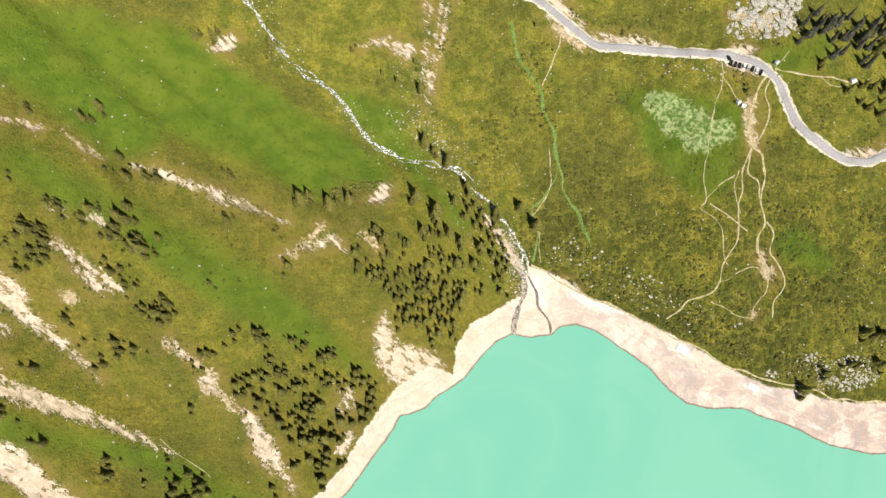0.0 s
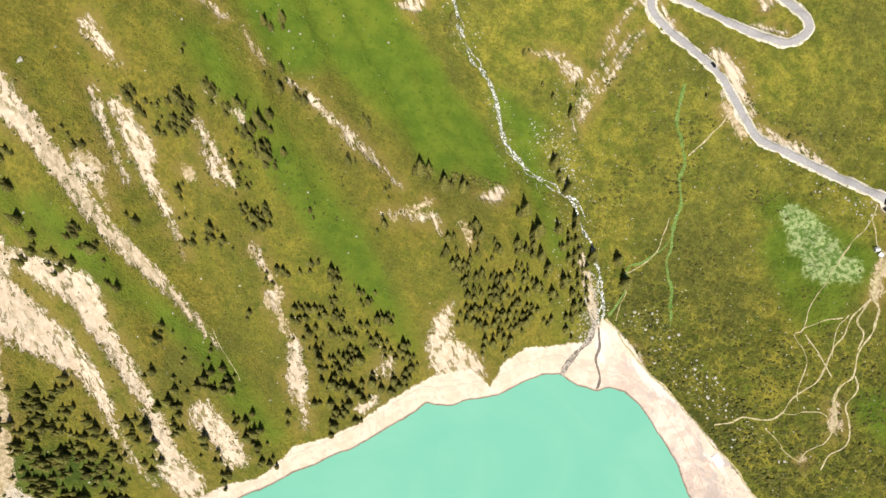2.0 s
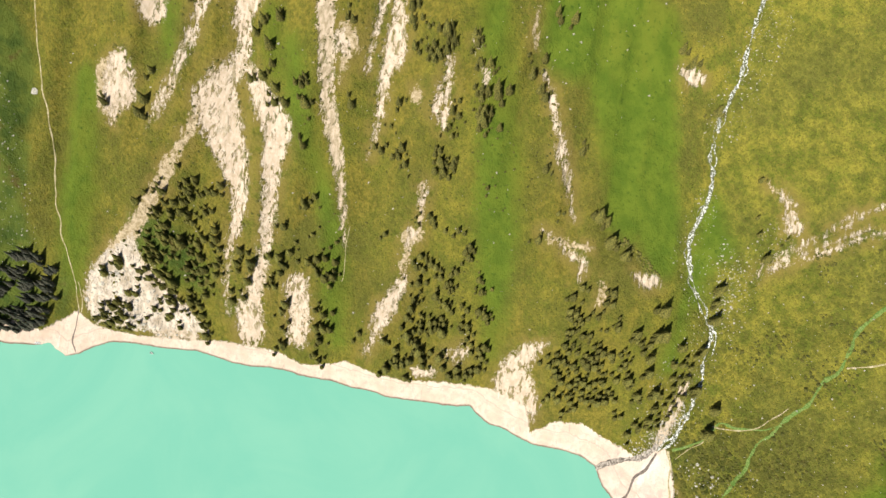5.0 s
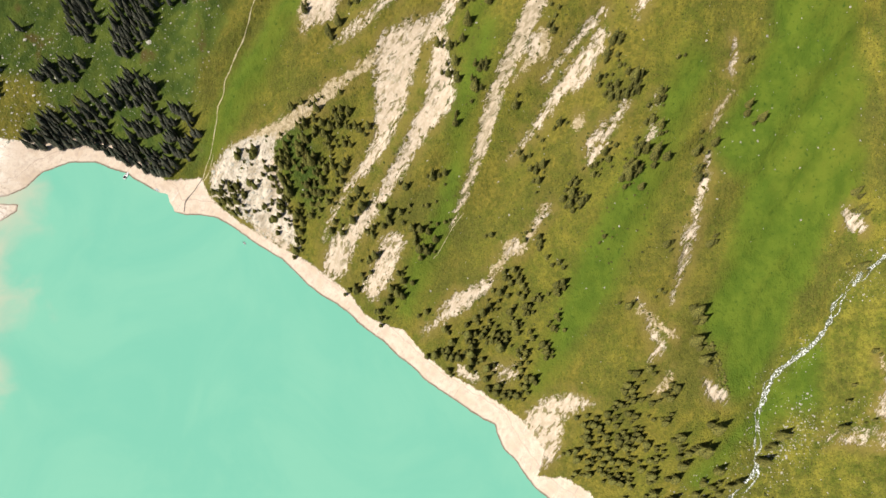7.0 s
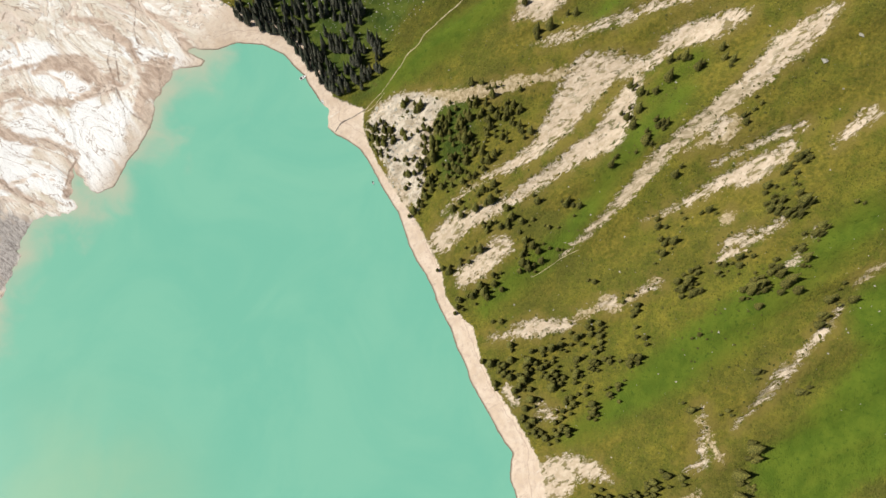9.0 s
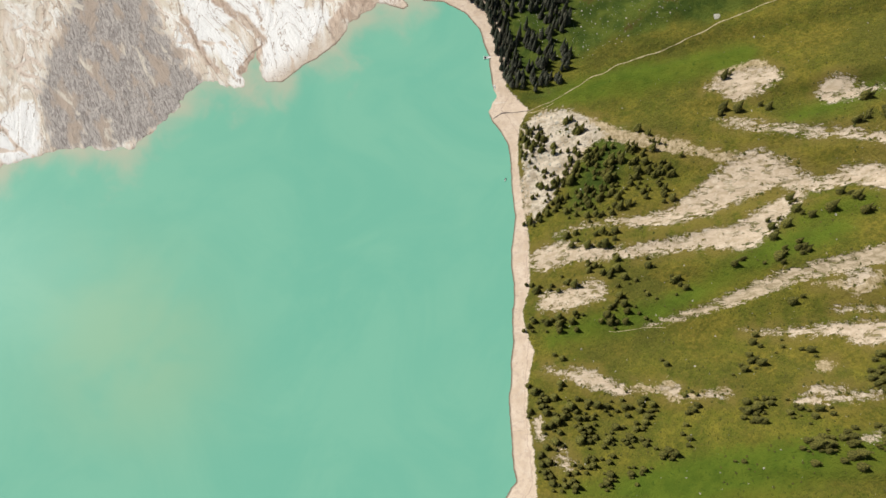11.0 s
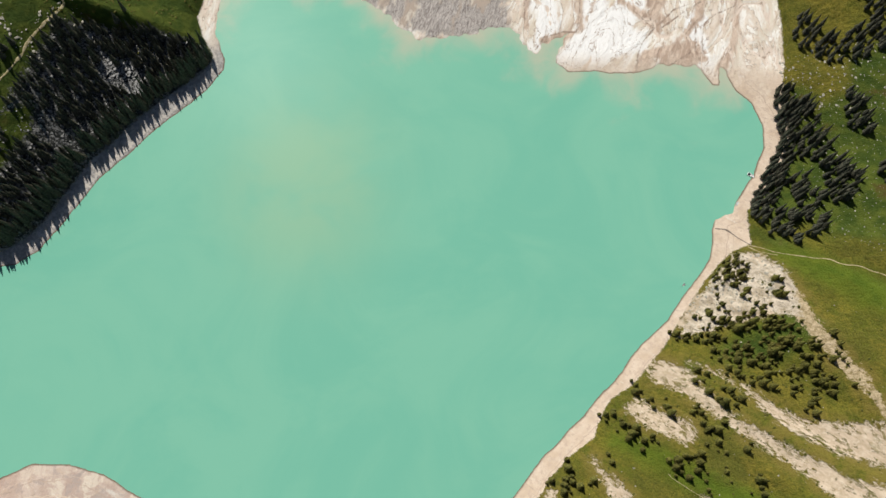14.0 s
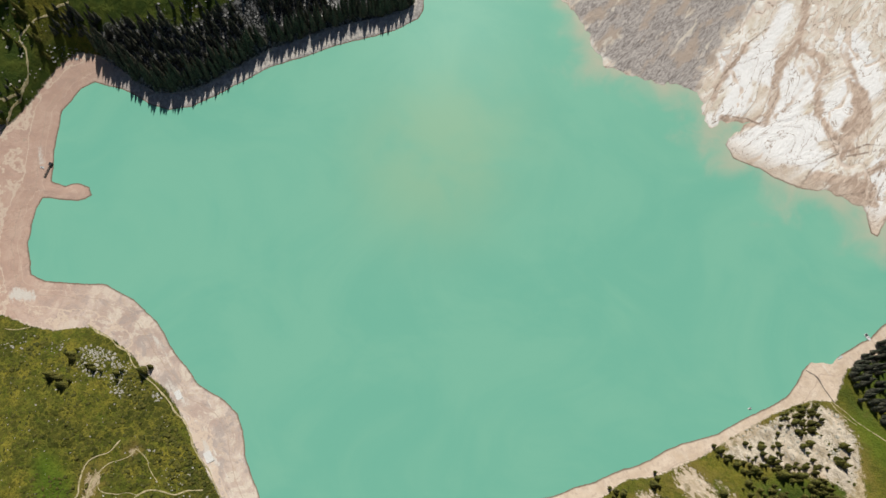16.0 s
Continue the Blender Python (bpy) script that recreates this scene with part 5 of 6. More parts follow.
def wood(name, x, y, tall, label, surface=None, stout=0.72):
    """Many spruces as one growth."""
    cos, tris, n = [], [], 0
    tx, tq = spruce_trunk()
    for px, py, h in zip(x, y, tall):
        co, tri = CROWNS[RNG.integers(len(CROWNS))]
        a, slim = RNG.uniform(0, 6.28), h * RNG.uniform(0.68, 0.92) * (stout if h > 15 else 1.15)
        z = float(floor_at(px, py))
        for c, f in ((co, tri), (tx, np.vstack([tq[:, :3], tq[:, [0, 2, 3]]]))):
            cos.append(np.stack([px + slim * (c[:, 0] * math.cos(a) - c[:, 1] * math.sin(a)), py + slim * (c[:, 0] * math.sin(a) + c[:, 1] * math.cos(a)), z + h * c[:, 2]], 1))
            tris.append(f + n)
            n += len(c)
    me = solid(name, np.vstack(cos), np.vstack(tris))
    me.materials.append(surface or (NEEDLES if max(tall) < 15.5 else SHADED_NEEDLES))
    return tagged(new(name, me), label, "wood", kind="stuff")


c = np.array([(x + r * math.cos(a), y + r * math.sin(a), h * 0.8) for (x, y, h), r, a, u in zip(TREES, RNG.uniform(2.4, 5, len(TREES)), RNG.uniform(0, 6.28, len(TREES)), RNG.uniform(0, 1, len(TREES))) if u < 0.8 and h < 15], float)
wood("spruce_saplings", c[:, 0], c[:, 1], c[:, 2], "young spruces growing up between the older trees")
c = np.array([(x + r * math.cos(a), y + r * math.sin(a), h * u) for (x, y, h), r, a, u in zip(TREES, RNG.uniform(3, 7, len(TREES)), RNG.uniform(0, 6.28, len(TREES)), RNG.uniform(0.5, 1.1, len(TREES))) if h < 13 and x > -240 and y < 145], float)
c = c[(sampled(1, c[:, 0], c[:, 1]) > 2) & (sampled(4, c[:, 0], c[:, 1]) < -1)]
wood("spruce_saplings", c[:, 0], c[:, 1], c[:, 2], "half-grown spruces filling the stands above the beach", NEEDLES)
c = np.array(crowd, float)
wood("spruce_wood", c[:, 0], c[:, 1], c[:, 2] * RNG.uniform(1.0, 1.45, len(c)), "young dark spruces scattered along the brook and the meadow", NEEDLES, 1.2)

SCREE = [(279, -272), (260, -271), (247, -254), (249, -239), (265, -249), (280, -256)]
x, y = scatter(SPUR, 4.5, 0.55)
keep = ((outside(x, y, CLEARING) > 0) | (RNG.uniform(0, 1, len(x)) < 0.4)) & ((outside(x, y, SCREE) > 0) | (RNG.uniform(0, 1, len(x)) < 0.15)) & (fractal(x, y, 26, 71, 2) > -0.75) & (sampled(1, x, y) > 1.2)
line = scatter(SPUR, 3.6, 0.8)
low = (sampled(1, *line) > 0.4) & (sampled(1, *line) < 8)
wood("spruce_wood", line[0][low], line[1][low], 12 + 16 * RNG.uniform(0, 1, low.sum()) ** 0.6, "close row of tall dark spruces along the beach")
wood("spruce_wood", x[keep], y[keep], RNG.uniform(8, 17, keep.sum()), "dense dark spruce wood on the steep stony spur above the water")
x, y = scatter([(266, -259), (303, -243), (337, -260), (362, -238), (443, -192), (473, -227), (383, -328), (291, -328), (233, -293)], 9)
keep = fractal(x, y, 24, 72, 2) > 0.05
wood("spruce_wood", x[keep], y[keep], RNG.uniform(10, 22, keep.sum()), "loose spruces among boulders on the upper spur")
x, y = scatter([(-202, -108), (-219, -101), (-235, -83), (-235, -52), (-211, -52), (-194, -61), (-163, -71), (-167, -85)], 5.6, 0.6)
keep = (fractal(x, y, 14, 77, 2) > -0.2) & (sampled(4, x, y) < -1)
wood("spruce_wood", x[keep], y[keep], RNG.uniform(5, 11, keep.sum()), "young spruces crowding a grassy rib of the slope")
x, y = scatter([(-184, -152), (-193, -146), (-211, -127), (-205, -114), (-170, -90), (-156, -90), (-154, -109), (-170, -140)], 5.2, 0.6)
keep = fractal(x, y, 12, 78, 2) > 0.22
wood("spruce_wood", x[keep], y[keep], RNG.uniform(4, 10, keep.sum()), "dark spruces clinging to a white crag above the beach")
x, y = scatter(SHADY, 3.9, 0.6)
keep = (fractal(x, y, 12, 73, 3) > -0.32) & (sampled(1, x, y) > 0.3)
wood("spruce_wood", x[keep], y[keep], 7 + 14 * RNG.uniform(0, 1, keep.sum()) ** 0.8, "dark spruce wood above the western beach")
for ring in ([(-224, -291), (-222, -274), (-224, -250), (-216, -223), (-202, -196), (-198, -182), (-206, -172), (-225, -211), (-244, -268)], [(-338, -250), (-313, -250), (-294, -243), (-287, -230), (-300, -222), (-313, -229), (-338, -229)], [(-337, -211), (-312, -211), (-279, -214), (-274, -201), (-287, -188), (-309, -181), (-334, -181)], [(-268, -276), (-261, -270), (-265, -246), (-275, -234), (-280, -252)]):
    x, y = scatter(ring, 4.0, 0.6)
    wood("spruce_wood", x, y, RNG.uniform(9, 18, len(x)), "close clump of dark spruces in a green side valley")
for ring in ([(-186, -153), (-194, -141), (-190, -126), (-165, -124), (-173, -140)], [(-197, -109), (-198, -100), (-161, -89), (-147, -88), (-159, -97)]):
    x, y = scatter(ring, 3.6, 0.6)
    wood("spruce_wood", x, y, RNG.uniform(4, 9, len(x)), "small dark spruces crowding a corner of the white crag")
x, y = scatter([(-259, -297), (-237, -317), (-247, -391), (-343, -391), (-339, -321), (-298, -291)], 5.2, 0.6)
keep = fractal(x, y, 22, 70, 3) > 0.1
wood("spruce_wood", x[keep], y[keep], RNG.uniform(8, 19, keep.sum()), "dark spruces strung along the valley behind the beach")
x, y = scatter([(-295, -281), (-280, -208), (-289, -186), (-305, -181), (-305, -166), (-332, -132), (-398, -140), (-399, -290), (-329, -321)], 5.2, 0.6)
keep = (fractal(x, y, 30, 74, 3) > 0.62) | (RNG.uniform(0, 1, len(x)) < 0.05)
wood("spruce_wood", x[keep], y[keep], 20 * RNG.uniform(0.25, 1, keep.sum()) ** 0.6, "clumps of dark spruces in a grassy side valley")
x, y = scatter([(236, 296), (226, 273), (239, 261), (259, 258), (281, 233), (297, 227), (416, 235), (288, 195), (416, 196), (416, 405), (246, 404)], 6.4, 0.6)
keep = fractal(x, y, 20, 75, 3) > 0.02
wood("spruce_wood", x[keep], y[keep], RNG.uniform(10, 20, keep.sum()), "spruce wood beside the road and its boulder field")
x, y = scatter([(237, 270), (288, 280), (311, 256), (309, 207), (280, 215), (258, 230), (241, 248)], 8, 0.6)
keep = (fractal(x, y, 18, 79, 2) > -0.15) & clear(x, y, 3)
wood("spruce_wood", x[keep], y[keep], RNG.uniform(7, 15, keep.sum()), "scattered spruces and bushes beyond the road bend")
x, y = scatter([(416, -36), (412, -122), (442, -162), (523, -162), (523, -17)], 7)
keep = (fractal(x, y, 20, 76, 2) > 0.0) & (line_distance(x, y, EAST_TRACK) > 4)
wood("spruce_wood", x[keep], y[keep], RNG.uniform(8, 15, keep.sum()), "scattered spruces and thickets beside a dirt track")

x, y = scatter([(426, -135), (400, -150), (389, -143), (403, -129), (421, -118)], 4.6, 0.6)
wood("spruce_wood", x, y, RNG.uniform(7, 15, len(x)), "dark spruce thicket above the sandy bay", SHADED_NEEDLES)
x, y = scatter([(427, -66), (426, -77), (418, -72), (415, -55), (419, -44)], 5.0, 0.6)
wood("spruce_wood", x, y, RNG.uniform(4, 8, len(x)), "low dark bushes beside the dirt track", SHADED_NEEDLES)
x, y = scatter([(366, -246), (321, -260), (331, -236), (356, -203)], 5.2, 0.6)
keep = clear(x, y, 3)
wood("spruce_wood", x[keep], y[keep], RNG.uniform(7, 15, keep.sum()), "dark spruces above the dirt track on the spur", SHADED_NEEDLES)

# ---- scrub and stones ----
def lump(rng, flat, rough):
    bm = bmesh.new()
    bmesh.ops.create_icosphere(bm, subdivisions=1, radius=1.0)
    co = np.array([v.co[:] for v in bm.verts])
    tri = np.array([[v.index for v in f.verts] for f in bm.faces])
    bm.free()
    co = co * rng.uniform(1 - rough, 1 + rough, (len(co), 1))
    co[:, 2] = np.maximum(co[:, 2], -0.35) * flat
    return co, tri


def litter(name, x, y, size, shapes, surface, label, category, flat=1.0, smooth=False):
    cos, tris, n = [], [], 0
    z = floor_at(x, y)
    for px, py, pz, r in zip(x, y, z, size):
        co, tri = shapes[RNG.integers(len(shapes))]
        a = RNG.uniform(0, 6.28)
        w = RNG.uniform(0.75, 1.3)
        cos.append(np.stack([px + r * (w * co[:, 0] * math.cos(a) - co[:, 1] * math.sin(a)), py + r * (w * co[:, 0] * math.sin(a) + co[:, 1] * math.cos(a)), pz + r * co[:, 2]], 1))
        tris.append(tri + n)
        n += len(co)
    me = solid(name, np.vstack(cos), np.vstack(tris), smooth)
    me.materials.append(surface)
    return tagged(new(name, me), label, category, kind="stuff")


SCRUB = [lump(RNG, 0.36, 0.4) for _ in range(6)]
STONES = [lump(RNG, 0.6, 0.42) for _ in range(6)]
TERRACE = [(61, 134), (150, 90), (222, 59), (302, 71), (336, 94), (326, 255), (221, 255), (211, 304), (57, 324), (-12, 303), (19, 185), (44, 156)]
x, y = scatter(TERRACE, 2.3, 0.7)
keep = (fractal(x, y, 16, 81, 3) > np.where(y < 165, -0.15, 0.5)) & clear(x, y) & (sampled(1, x, y) > 3) & (RNG.uniform(0, 1, len(x)) < 0.8)
x, y = x[keep], y[keep]
litter("scrub", x, y, 0.45 * 3.6 ** (RNG.uniform(0, 1, len(x)) ** 1.9), SCRUB, HEATH, "low olive juniper scrub dotted over the terrace", "scrub", smooth=True)
x, y = scatter([(69, 126), (150, 86), (214, 58), (302, 73), (301, 97), (216, 90), (150, 120), (79, 154)], 2.6)
keep = (sampled(1, x, y) > 1.0) & (fractal(x, y, 13, 82, 3) - 0.05 * sampled(1, x, y) > -0.5) & clear(x, y, 1.5)
litter("scrub", x[keep], y[keep], RNG.uniform(0.7, 1.9, keep.sum()), SCRUB, HEATH, "dark bushes along the edge above the beach", "scrub", smooth=True)
x, y = scatter([(-39, 96), (-58, 26), (-196, -123), (-327, -53), (-328, 45), (-238, 154), (-109, 155)], 6.5)
keep = (fractal(x, y, 30, 83, 3) > 0.1) & (sampled(4, x, y) < -2) & (sampled(1, x, y) > 4)
litter("scrub", x[keep], y[keep], RNG.uniform(0.35, 1.0, keep.sum()), SCRUB, HEATH, "small dark bushes dotted over the western slope", "scrub", smooth=True)

x, y = scatter([(221, -297), (224, -327), (220, -362), (212, -426), (303, -428), (331, -298), (265, -269)], 3.6)
keep = fractal(x, y, 22, 84, 3) > 0.05
litter("scrub", x[keep], y[keep], RNG.uniform(0.5, 1.6, keep.sum()), SCRUB, HEATH, "dark low scrub on the meadow above the stony beach", "scrub", smooth=True)

x, y = scatter([(-68, 155), (-62, 165), (-41, 171), (-35, 177), (-48, 175), (-66, 168)], 1.7)
litter("scrub", x, y, RNG.uniform(0.5, 1.5, len(x)), SCRUB, NEEDLES, "dark thicket along a shaded bank in the meadow", "scrub", smooth=True)


x, y = scatter([(-40, 100), (-60, 20), (-200, -130), (-330, -80), (-340, 40), (-260, 160), (-110, 170)], 2.6, 0.6)
rim = sampled(4, x, y)
keep = (rim > -2.2) & (rim < 1.4) & (sampled(1, x, y) > 3) & (RNG.uniform(0, 1, len(x)) < 0.42)
litter("scrub", x[keep], y[keep], 0.4 * 3.2 ** RNG.uniform(0, 1, keep.sum()), SCRUB, HEATH, "olive bushes rooted along the rims of bare chutes", "scrub", smooth=True)


def boulders(ring, spacing, low, high, label, share=1.0, seed=0, cut=-9.0, surface=None):
    x, y = scatter(ring, spacing)
    keep = (RNG.uniform(0, 1, len(x)) < share * np.where(outside(x, y, CLEARING) < 0, 0.6, 1)) & (fractal(x, y, 14, 90 + seed, 2) > cut) & (sampled(0, x, y) > 1)
    r = low * (high / low) ** (RNG.uniform(0, 1, keep.sum()) ** 2.2)
    return litter("boulders", x[keep], y[keep], r, STONES, surface or STONE, label, "boulders")


boulders([(174, 340), (192, 304), (182, 279), (202, 275), (230, 278), (242, 300), (254, 334)], 1.9, 0.5, 3.2, "tumbled pale boulder field beside the road", 0.9, 1, -0.25)
boulders([(224, 55), (229, 68), (242, 75), (277, 71), (278, 62), (246, 54)], 1.7, 0.35, 1.2, "grey boulders above the beach", 0.8, 2, -0.2)
boulders(SPUR, 2.5, 0.25, 1.2, "grey stones lying between the spruces of the spur", 0.7, 18, -0.6, GRANITE)
boulders(SCREE, 1.5, 0.4, 1.5, "grey scree of boulders between spruces", 0.95, 3, -9.0, GRANITE)
boulders([(296, -279), (263, -291), (228, -291), (237, -280), (268, -279), (297, -262)], 1.7, 0.3, 1.5, "grey boulder field at the upper edge of the wood", 0.85, 19, -0.3, GRANITE)
boulders([(303, -248), (337, -260), (423, -197), (443, -212), (383, -308), (292, -298), (265, -277)], 3.2, 0.4, 1.7, "boulders strewn over the upper spur", 0.8, 4, -0.2)
boulders([(414, -46), (416, -122), (442, -157), (503, -157), (503, -37)], 3.6, 0.4, 1.3, "pale stones strewn beside a dirt track", 0.6, 5, 0.0)
boulders([(-222, -310), (-231, -282), (-242, -262), (-297, -252), (-298, -311)], 3.0, 0.3, 1.3, "pale boulders at the foot of the spruce wood", 0.6, 6)
boulders([(-237, -262), (-232, -158), (-327, -122), (-398, -160), (-399, -290)], 3.6, 0.2, 0.7, "white stones scattered over a green side valley", 0.9, 7)
boulders([(8, 195), (-22, 220), (-37, 269), (-22, 279), (-2, 235), (23, 195)], 2.4, 0.2, 0.8, "white stones in a dry stream bed", 0.7, 8)
boulders([(-11, 185), (40, 101), (58, 124), (51, 156), (10, 200), (-41, 219), (-61, 239), (-76, 232), (-46, 190)], 2.4, 0.16, 0.65, "white stones strewn along the brook", 0.6, 9)
boulders([(33, 156), (40, 126), (44, 110), (52, 112), (51, 130), (45, 152)], 1.5, 0.3, 0.9, "rubble fan at the brook's mouth", 0.9, 10)
boulders([(-163, 333), (-121, 265), (-96, 243), (-86, 265), (-111, 302), (-138, 343)], 2.2, 0.18, 0.7, "stones along the upper brook", 0.6, 11)
boulders([(-302, 332), (-328, 183), (-228, 154), (-120, 184), (-121, 253), (-173, 333)], 9.0, 0.25, 0.8, "single white stones on the green slope", 0.5, 12)
boulders([(419, -113), (405, -128), (395, -126), (413, -105), (417, -101)], 1.7, 0.3, 1.1, "grey boulders piled at the corner of the bay", 0.85, 21, -0.4, GRANITE)
boulders([(268, 63), (245, 54), (212, 61), (195, 63), (201, 71), (225, 75), (245, 75)], 1.45, 0.3, 1.3, "grey boulder field on the terrace above the beach", 0.75, 22, -0.35)
boulders([(-200, -324), (-236, -323), (-233, -296), (-210, -302)], 2.6, 0.15, 0.5, "small grey stones on the gravel flat beside the delta", 0.6, 23, -9.0, GRANITE)
EDGE = [(61, 134), (150, 90), (214, 60), (302, 73), (312, 89), (216, 78), (160, 106), (79, 152)]
boulders(EDGE, 2.8, 0.3, 1.2, "pale stones strewn along the edge above the beach", 0.7, 17, -0.2)
boulders([(-42, 228), (-31, 231), (-15, 229), (2, 209), (6, 194), (-2, 196), (-18, 210), (-35, 222)], 1.6, 0.2, 0.8, "white stones strewn beside the brook", 0.8, 20, -0.3)
boulders(TERRACE, 6.5, 0.2, 0.65, "single white stones on the terrace", 0.6, 13)
boulders([(136, 267), (186, 261), (182, 245), (146, 250)], 3.0, 0.3, 1.0, "white stones below the road", 0.6, 14)
boulders([(-211, -118), (-176, -103), (-147, -105), (-172, -133), (-202, -153)], 2.6, 0.4, 1.6, "white rock ribs among the crag's spruces", 0.8, 15)
boulders([(-391, 64), (-452, -91), (-327, -93), (-196, -123), (-147, -54), (-58, 26), (-39, 96), (-109, 155), (-240, 223)], 11.0, 0.2, 0.7, "single pale stones on the western slope", 0.6, 16)


for x, y, size in [(-315, -113, 2.3), (-283, -188, 1.8), (-341, -181, 2.4), (-285, 100, 2.0), (-303, 111, 1.6)]:
    co, tri = STONES[int(size * 10) % len(STONES)]
    me = solid("boulder", co * (size * 1.3, size * 0.85, size * 0.8), tri)
    me.materials.append(STONE)
    rock = new("boulder", me)
    rock.location, rock.rotation_euler = (x, y, float(floor_at(x, y)) + 0.1 * size), (0, 0, size)
    tagged(rock, "large white boulder lying alone in the green turf", "boulder")


# ---- made things ----
def part(name, bm, surface, parent, label=""):
    me = bpy.data.meshes.new(name)
    bm.to_mesh(me)
    bm.free()
    me.materials.append(surface)
    ob = new(name, me)
    ob.parent = parent
    return tagged(ob, label) if label else ob


def block(cx, cy, cz, lx, ly, lz, top=(1, 1), shift=0.0, bevel=0.05):
    """A bevelled block, whose top may be smaller and moved along x."""
    bm = bmesh.new()
    bmesh.ops.create_cube(bm, size=1)
    for v in bm.verts:
        up = v.co.z > 0
        v.co = Vector((cx + v.co.x * lx * (top[0] if up else 1) + (shift if up else 0), cy + v.co.y * ly * (top[1] if up else 1), cz + v.co.z * lz))
    bmesh.ops.bevel(bm, geom=bm.edges[:], offset=bevel, segments=2, affect="EDGES")
    return bm


def wheel_mesh(x, y):
    bm = bmesh.new()
    bmesh.ops.create_cone(bm, cap_ends=True, segments=16, radius1=0.33, radius2=0.33, depth=0.22, matrix=pose(x, y, 0.33, 90))
    bmesh.ops.bevel(bm, geom=[e for e in bm.edges if e.calc_length() < 0.2], offset=0.03, segments=1, affect="EDGES")
    return bm


def car(x, y, turn, paint, label):
    c = new("car")
    z = float(floor_at(x, y))
    c.location, c.rotation_euler = (x, y, z + 0.06), (0, 0, radians(turn))
    part("body", block(0, 0, 0.62, 4.3, 1.78, 0.66, (0.96, 0.93), 0, 0.12), paint, c)
    part("cabin", block(-0.25, 0, 1.2, 2.6, 1.62, 0.55, (0.72, 0.86), -0.05, 0.08), GLASS, c, "tinted glass cabin")
    part("roof", block(-0.32, 0, 1.49, 1.75, 1.32, 0.08, (0.95, 0.95), 0, 0.03), paint, c)
    for wx_, wy_ in ((1.35, 0.82), (1.35, -0.82), (-1.35, 0.82), (-1.35, -0.82)):
        part("wheel", wheel_mesh(wx_, wy_), TYRE, c)
    for sy in (0.62, -0.62):
        part("headlight", block(2.1, sy, 0.72, 0.12, 0.34, 0.16, (1, 1), 0, 0.02), TIN, c)
    return tagged(c, label, "car", "cars parked beside the road")


dark, white, silver = "dark car parked on the gravel beside the road", "white car parked on the gravel beside the road", "silver car parked on the gravel beside the road"
for x, y, turn, paint, label in ((185.2, 259.3, 70, PAINT_DARK, dark), (187.8, 258.4, 70, PAINT_DARK, dark), (190.4, 257.4, 72, PAINT_DARK, dark), (193.1, 256.6, 70, PAINT_WHITE, white),
                                 (195.7, 255.8, 66, PAINT_SILVER, silver), (198.3, 254.8, 66, PAINT_DARK, dark), (200.9, 253.6, 66, PAINT_WHITE, white), (203.3, 252.3, 62, PAINT_DARK, dark),
                                 (183.7, 263.0, 110, PAINT_DARK, dark)):
    car(x, y, turn, paint, label)
car(56.0, 308.1, -34, PAINT_DARK, "dark car driving on the grey mountain road")


def cabin(x, y, turn, lx, ly, tall, label, name="hut"):
    c = new(name)
    c.location, c.rotation_euler = (x, y, float(floor_at(x, y)) - 0.1), (0, 0, radians(turn))
    part("wall", block(0, 0, tall / 2, lx, ly, tall, (1, 1), 0, 0.04), LIME_WASH, c)
    bm = bmesh.new()
    pts = [(-lx * 0.58, -ly * 0.6, tall), (lx * 0.58, -ly * 0.6, tall), (lx * 0.58, ly * 0.6, tall), (-lx * 0.58, ly * 0.6, tall), (-lx * 0.58, 0, tall * 1.42), (lx * 0.58, 0, tall * 1.42)]
    v = [bm.verts.new(p) for p in pts]
    for f in ((0, 1, 5, 4), (2, 3, 4, 5), (0, 4, 3), (1, 2, 5), (0, 3, 2, 1)):
        bm.faces.new([v[i] for i in f])
    part("roof", bm, TIN, c, "pale sheet roof")
    part("door", block(lx * 0.5, 0, 1.0, 0.08, 0.85, 2.0, (1, 1), 0, 0.02), PLANK, c)
    return tagged(c, label, name)


cabin(260.7, 245.7, 20, 3.0, 2.5, 2.3, "small whitewashed hut at the end of an earth track")
cabin(187.2, 231.6, 35, 2.6, 2.2, 2.2, "small pale stall beside the trodden paths", "stall")
cabin(190.3, 229.6, -10, 2.2, 2.0, 2.1, "small pale stall beside the trodden paths", "stall")
cabin(213.3, 258.2, 40, 2.6, 2.0, 2.2, "small pale stall beside the road", "stall")


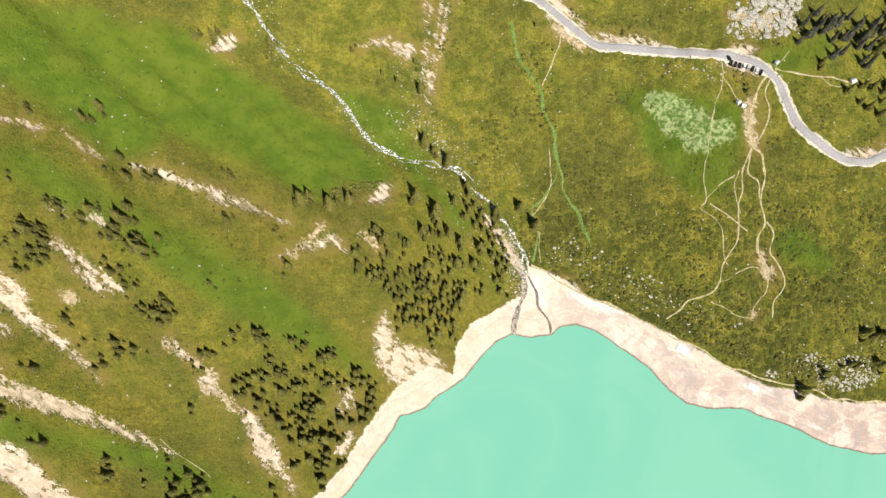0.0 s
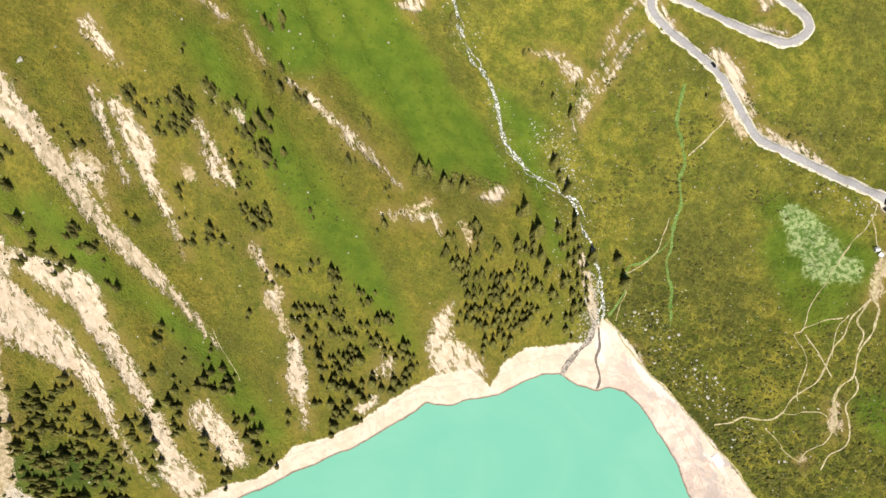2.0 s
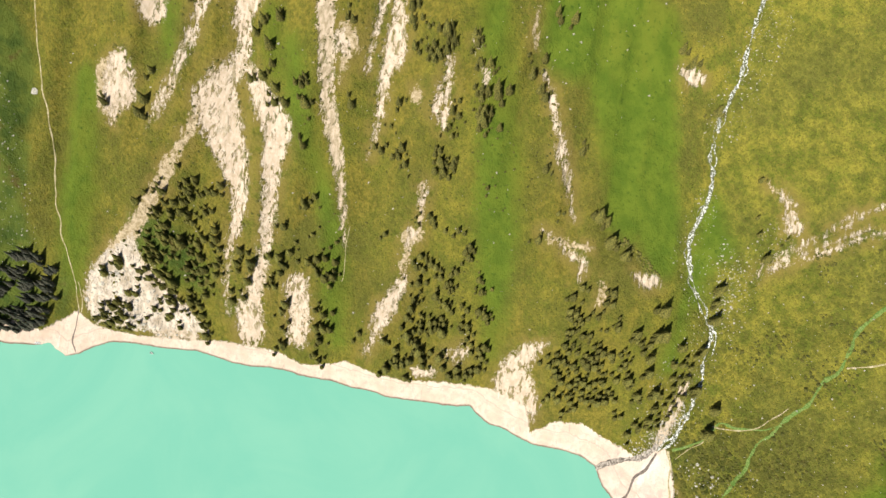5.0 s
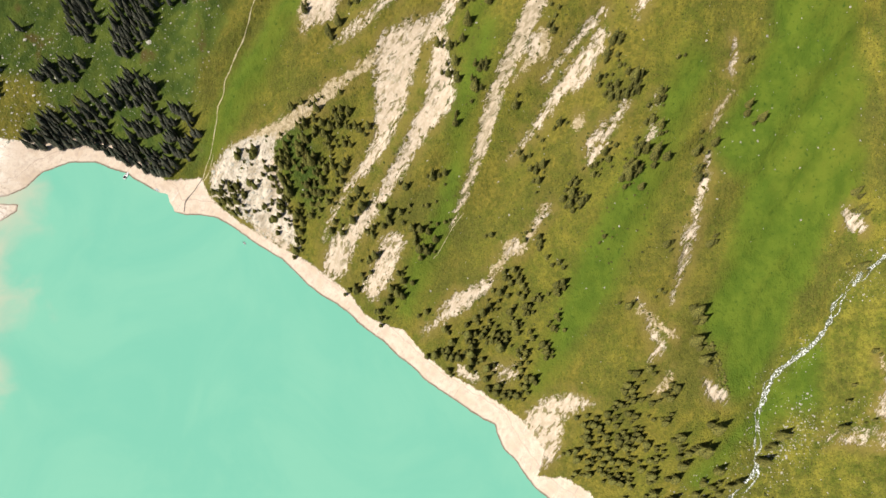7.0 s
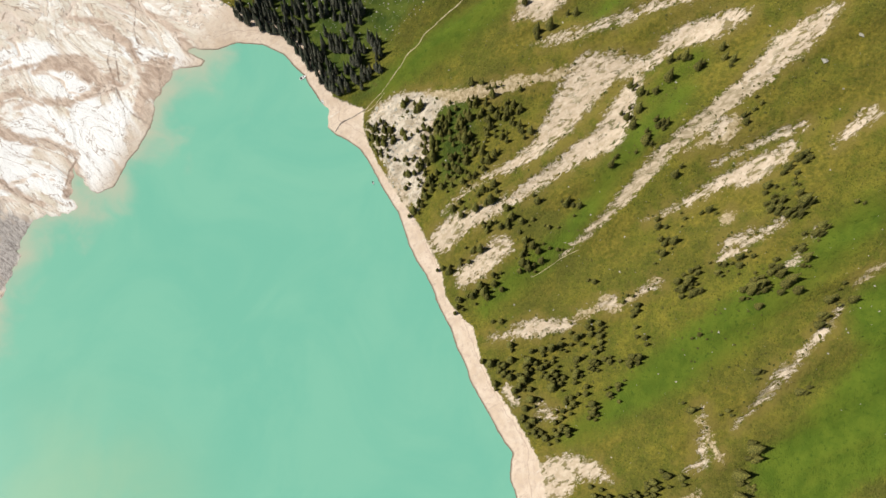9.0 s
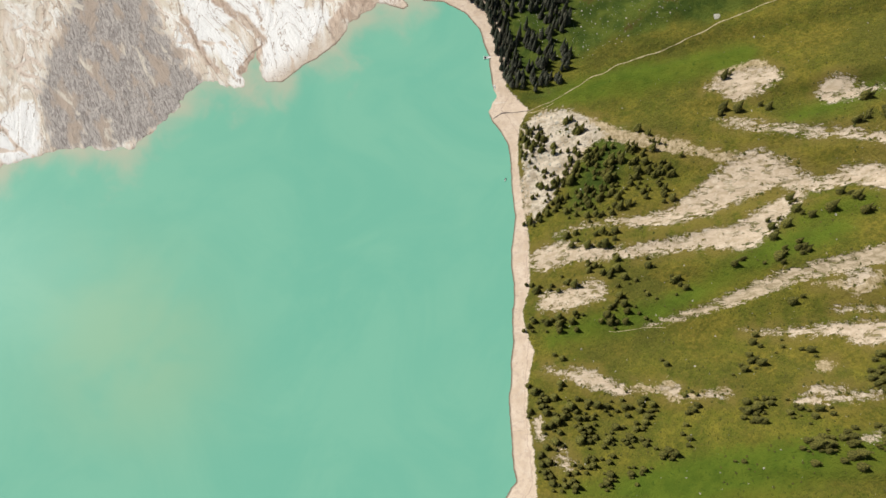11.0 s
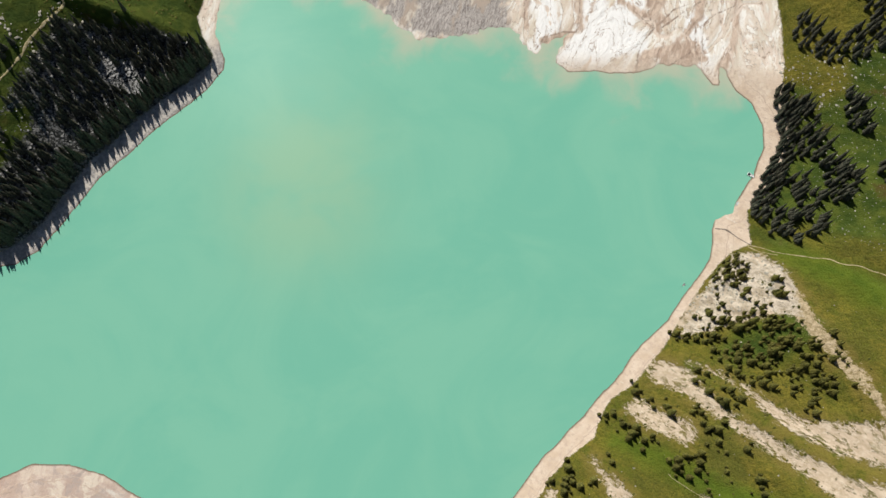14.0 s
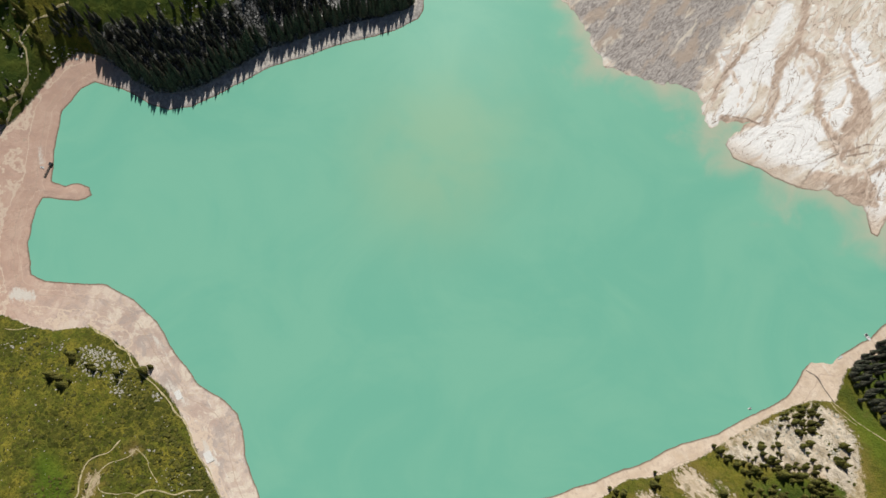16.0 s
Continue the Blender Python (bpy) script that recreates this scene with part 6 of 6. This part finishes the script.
def boat(x, y, turn, length, label, cover):
    c = new("boat")
    c.location, c.rotation_euler = (x, y, max(0.12, float(floor_at(x, y)) + 0.25)), (0, 0, radians(turn))
    bm = bmesh.new()
    rings = []
    for s in np.linspace(-0.5, 0.5, 9):
        w = 0.21 * (1 - max(0, (s + 0.05) / 0.55) ** 2.2) + 0.004
        rings.append([bm.verts.new((s * length, a * w * length, z)) for a, z in ((-1, 0.42), (-0.8, -0.12), (0, -0.24), (0.8, -0.12), (1, 0.42), (0.82, 0.40), (0.6, 0.02), (-0.6, 0.02), (-0.82, 0.40))])
    for p, q in zip(rings, rings[1:]):
        for i in range(9):
            bm.faces.new((p[i], p[(i + 1) % 9], q[(i + 1) % 9], q[i]))
    bm.faces.new(rings[0]), bm.faces.new(rings[-1][::-1])
    part("hull", bm, HULL, c)
    for s in (-0.25, 0.08):
        part("seat", block(s * length, 0, 0.28, 0.28, 0.36 * length, 0.05, (1, 1), 0, 0.01), PLANK, c)
    if cover:
        part("cover", block(-0.30 * length, 0, 0.52, 0.3 * length, 0.34 * length, 0.3, (0.8, 0.8), 0, 0.08), TARPAULIN, c, "dark tarpaulin cover")
    return tagged(c, label, "boat")


boat(-202.5, -212.0, 150, 5.6, "small white boat drawn up on the sandy beach", True)
boat(-190.8, -189.2, 60, 3.6, "small white rowing boat at the water's edge", False)
boat(-150.2, -126.7, 40, 2.6, "little dark-covered boat lying at the water's edge", True)
boat(373.4, -30.1, 20, 3.4, "small white boat lying on the pink sand", False)


def jetty():
    c = new("jetty")
    c.location, c.rotation_euler = (367.9, -29.0, 0.0), (0, 0, radians(104))
    for k in range(12):
        part("plank", block(-4.4 + 0.8 * k, 0, 0.62, 0.68, 1.7, 0.08, (1, 1), 0, 0.015), PLANK, c)
    for sx in (-4.2, -1.4, 1.4, 4.2):
        for sy in (-0.8, 0.8):
            part("post", block(sx, sy, 0.5, 0.16, 0.16, 1.8, (1, 1), 0, 0.02), PLANK, c)
    for sy in (-0.8, 0.8):
        part("rail", block(0, sy, 1.36, 8.8, 0.09, 0.09, (1, 1), 0, 0.02), PLANK, c)
    part("shelter", block(-6.4, 0.2, 1.5, 2.6, 2.4, 1.6, (0.9, 0.9), 0, 0.1), TARPAULIN, c, "dark tarpaulin shelter")
    return tagged(c, "wooden plank jetty with a dark shelter at the shore", "jetty")


jetty()


def slab(x, y, turn, lx, ly, label):
    c = new("concrete_slab")
    c.location, c.rotation_euler = (x, y, float(floor_at(x, y)) - 0.05), (0, 0, radians(turn))
    part("slab", block(0, 0, 0.15, lx, ly, 0.5, (0.97, 0.97), 0, 0.05), LIME_WASH, c)
    part("kerb", block(0, ly * 0.5 - 0.2, 0.48, lx * 0.96, 0.3, 0.16, (1, 1), 0, 0.03), LIME_WASH, c)
    return tagged(c, label, "slab")


slab(148, 79, -32, 7.5, 5.2, "large white concrete slab lying on the pink beach")
slab(189, 56, -30, 6.5, 4.2, "white concrete slab lying on the pink beach")
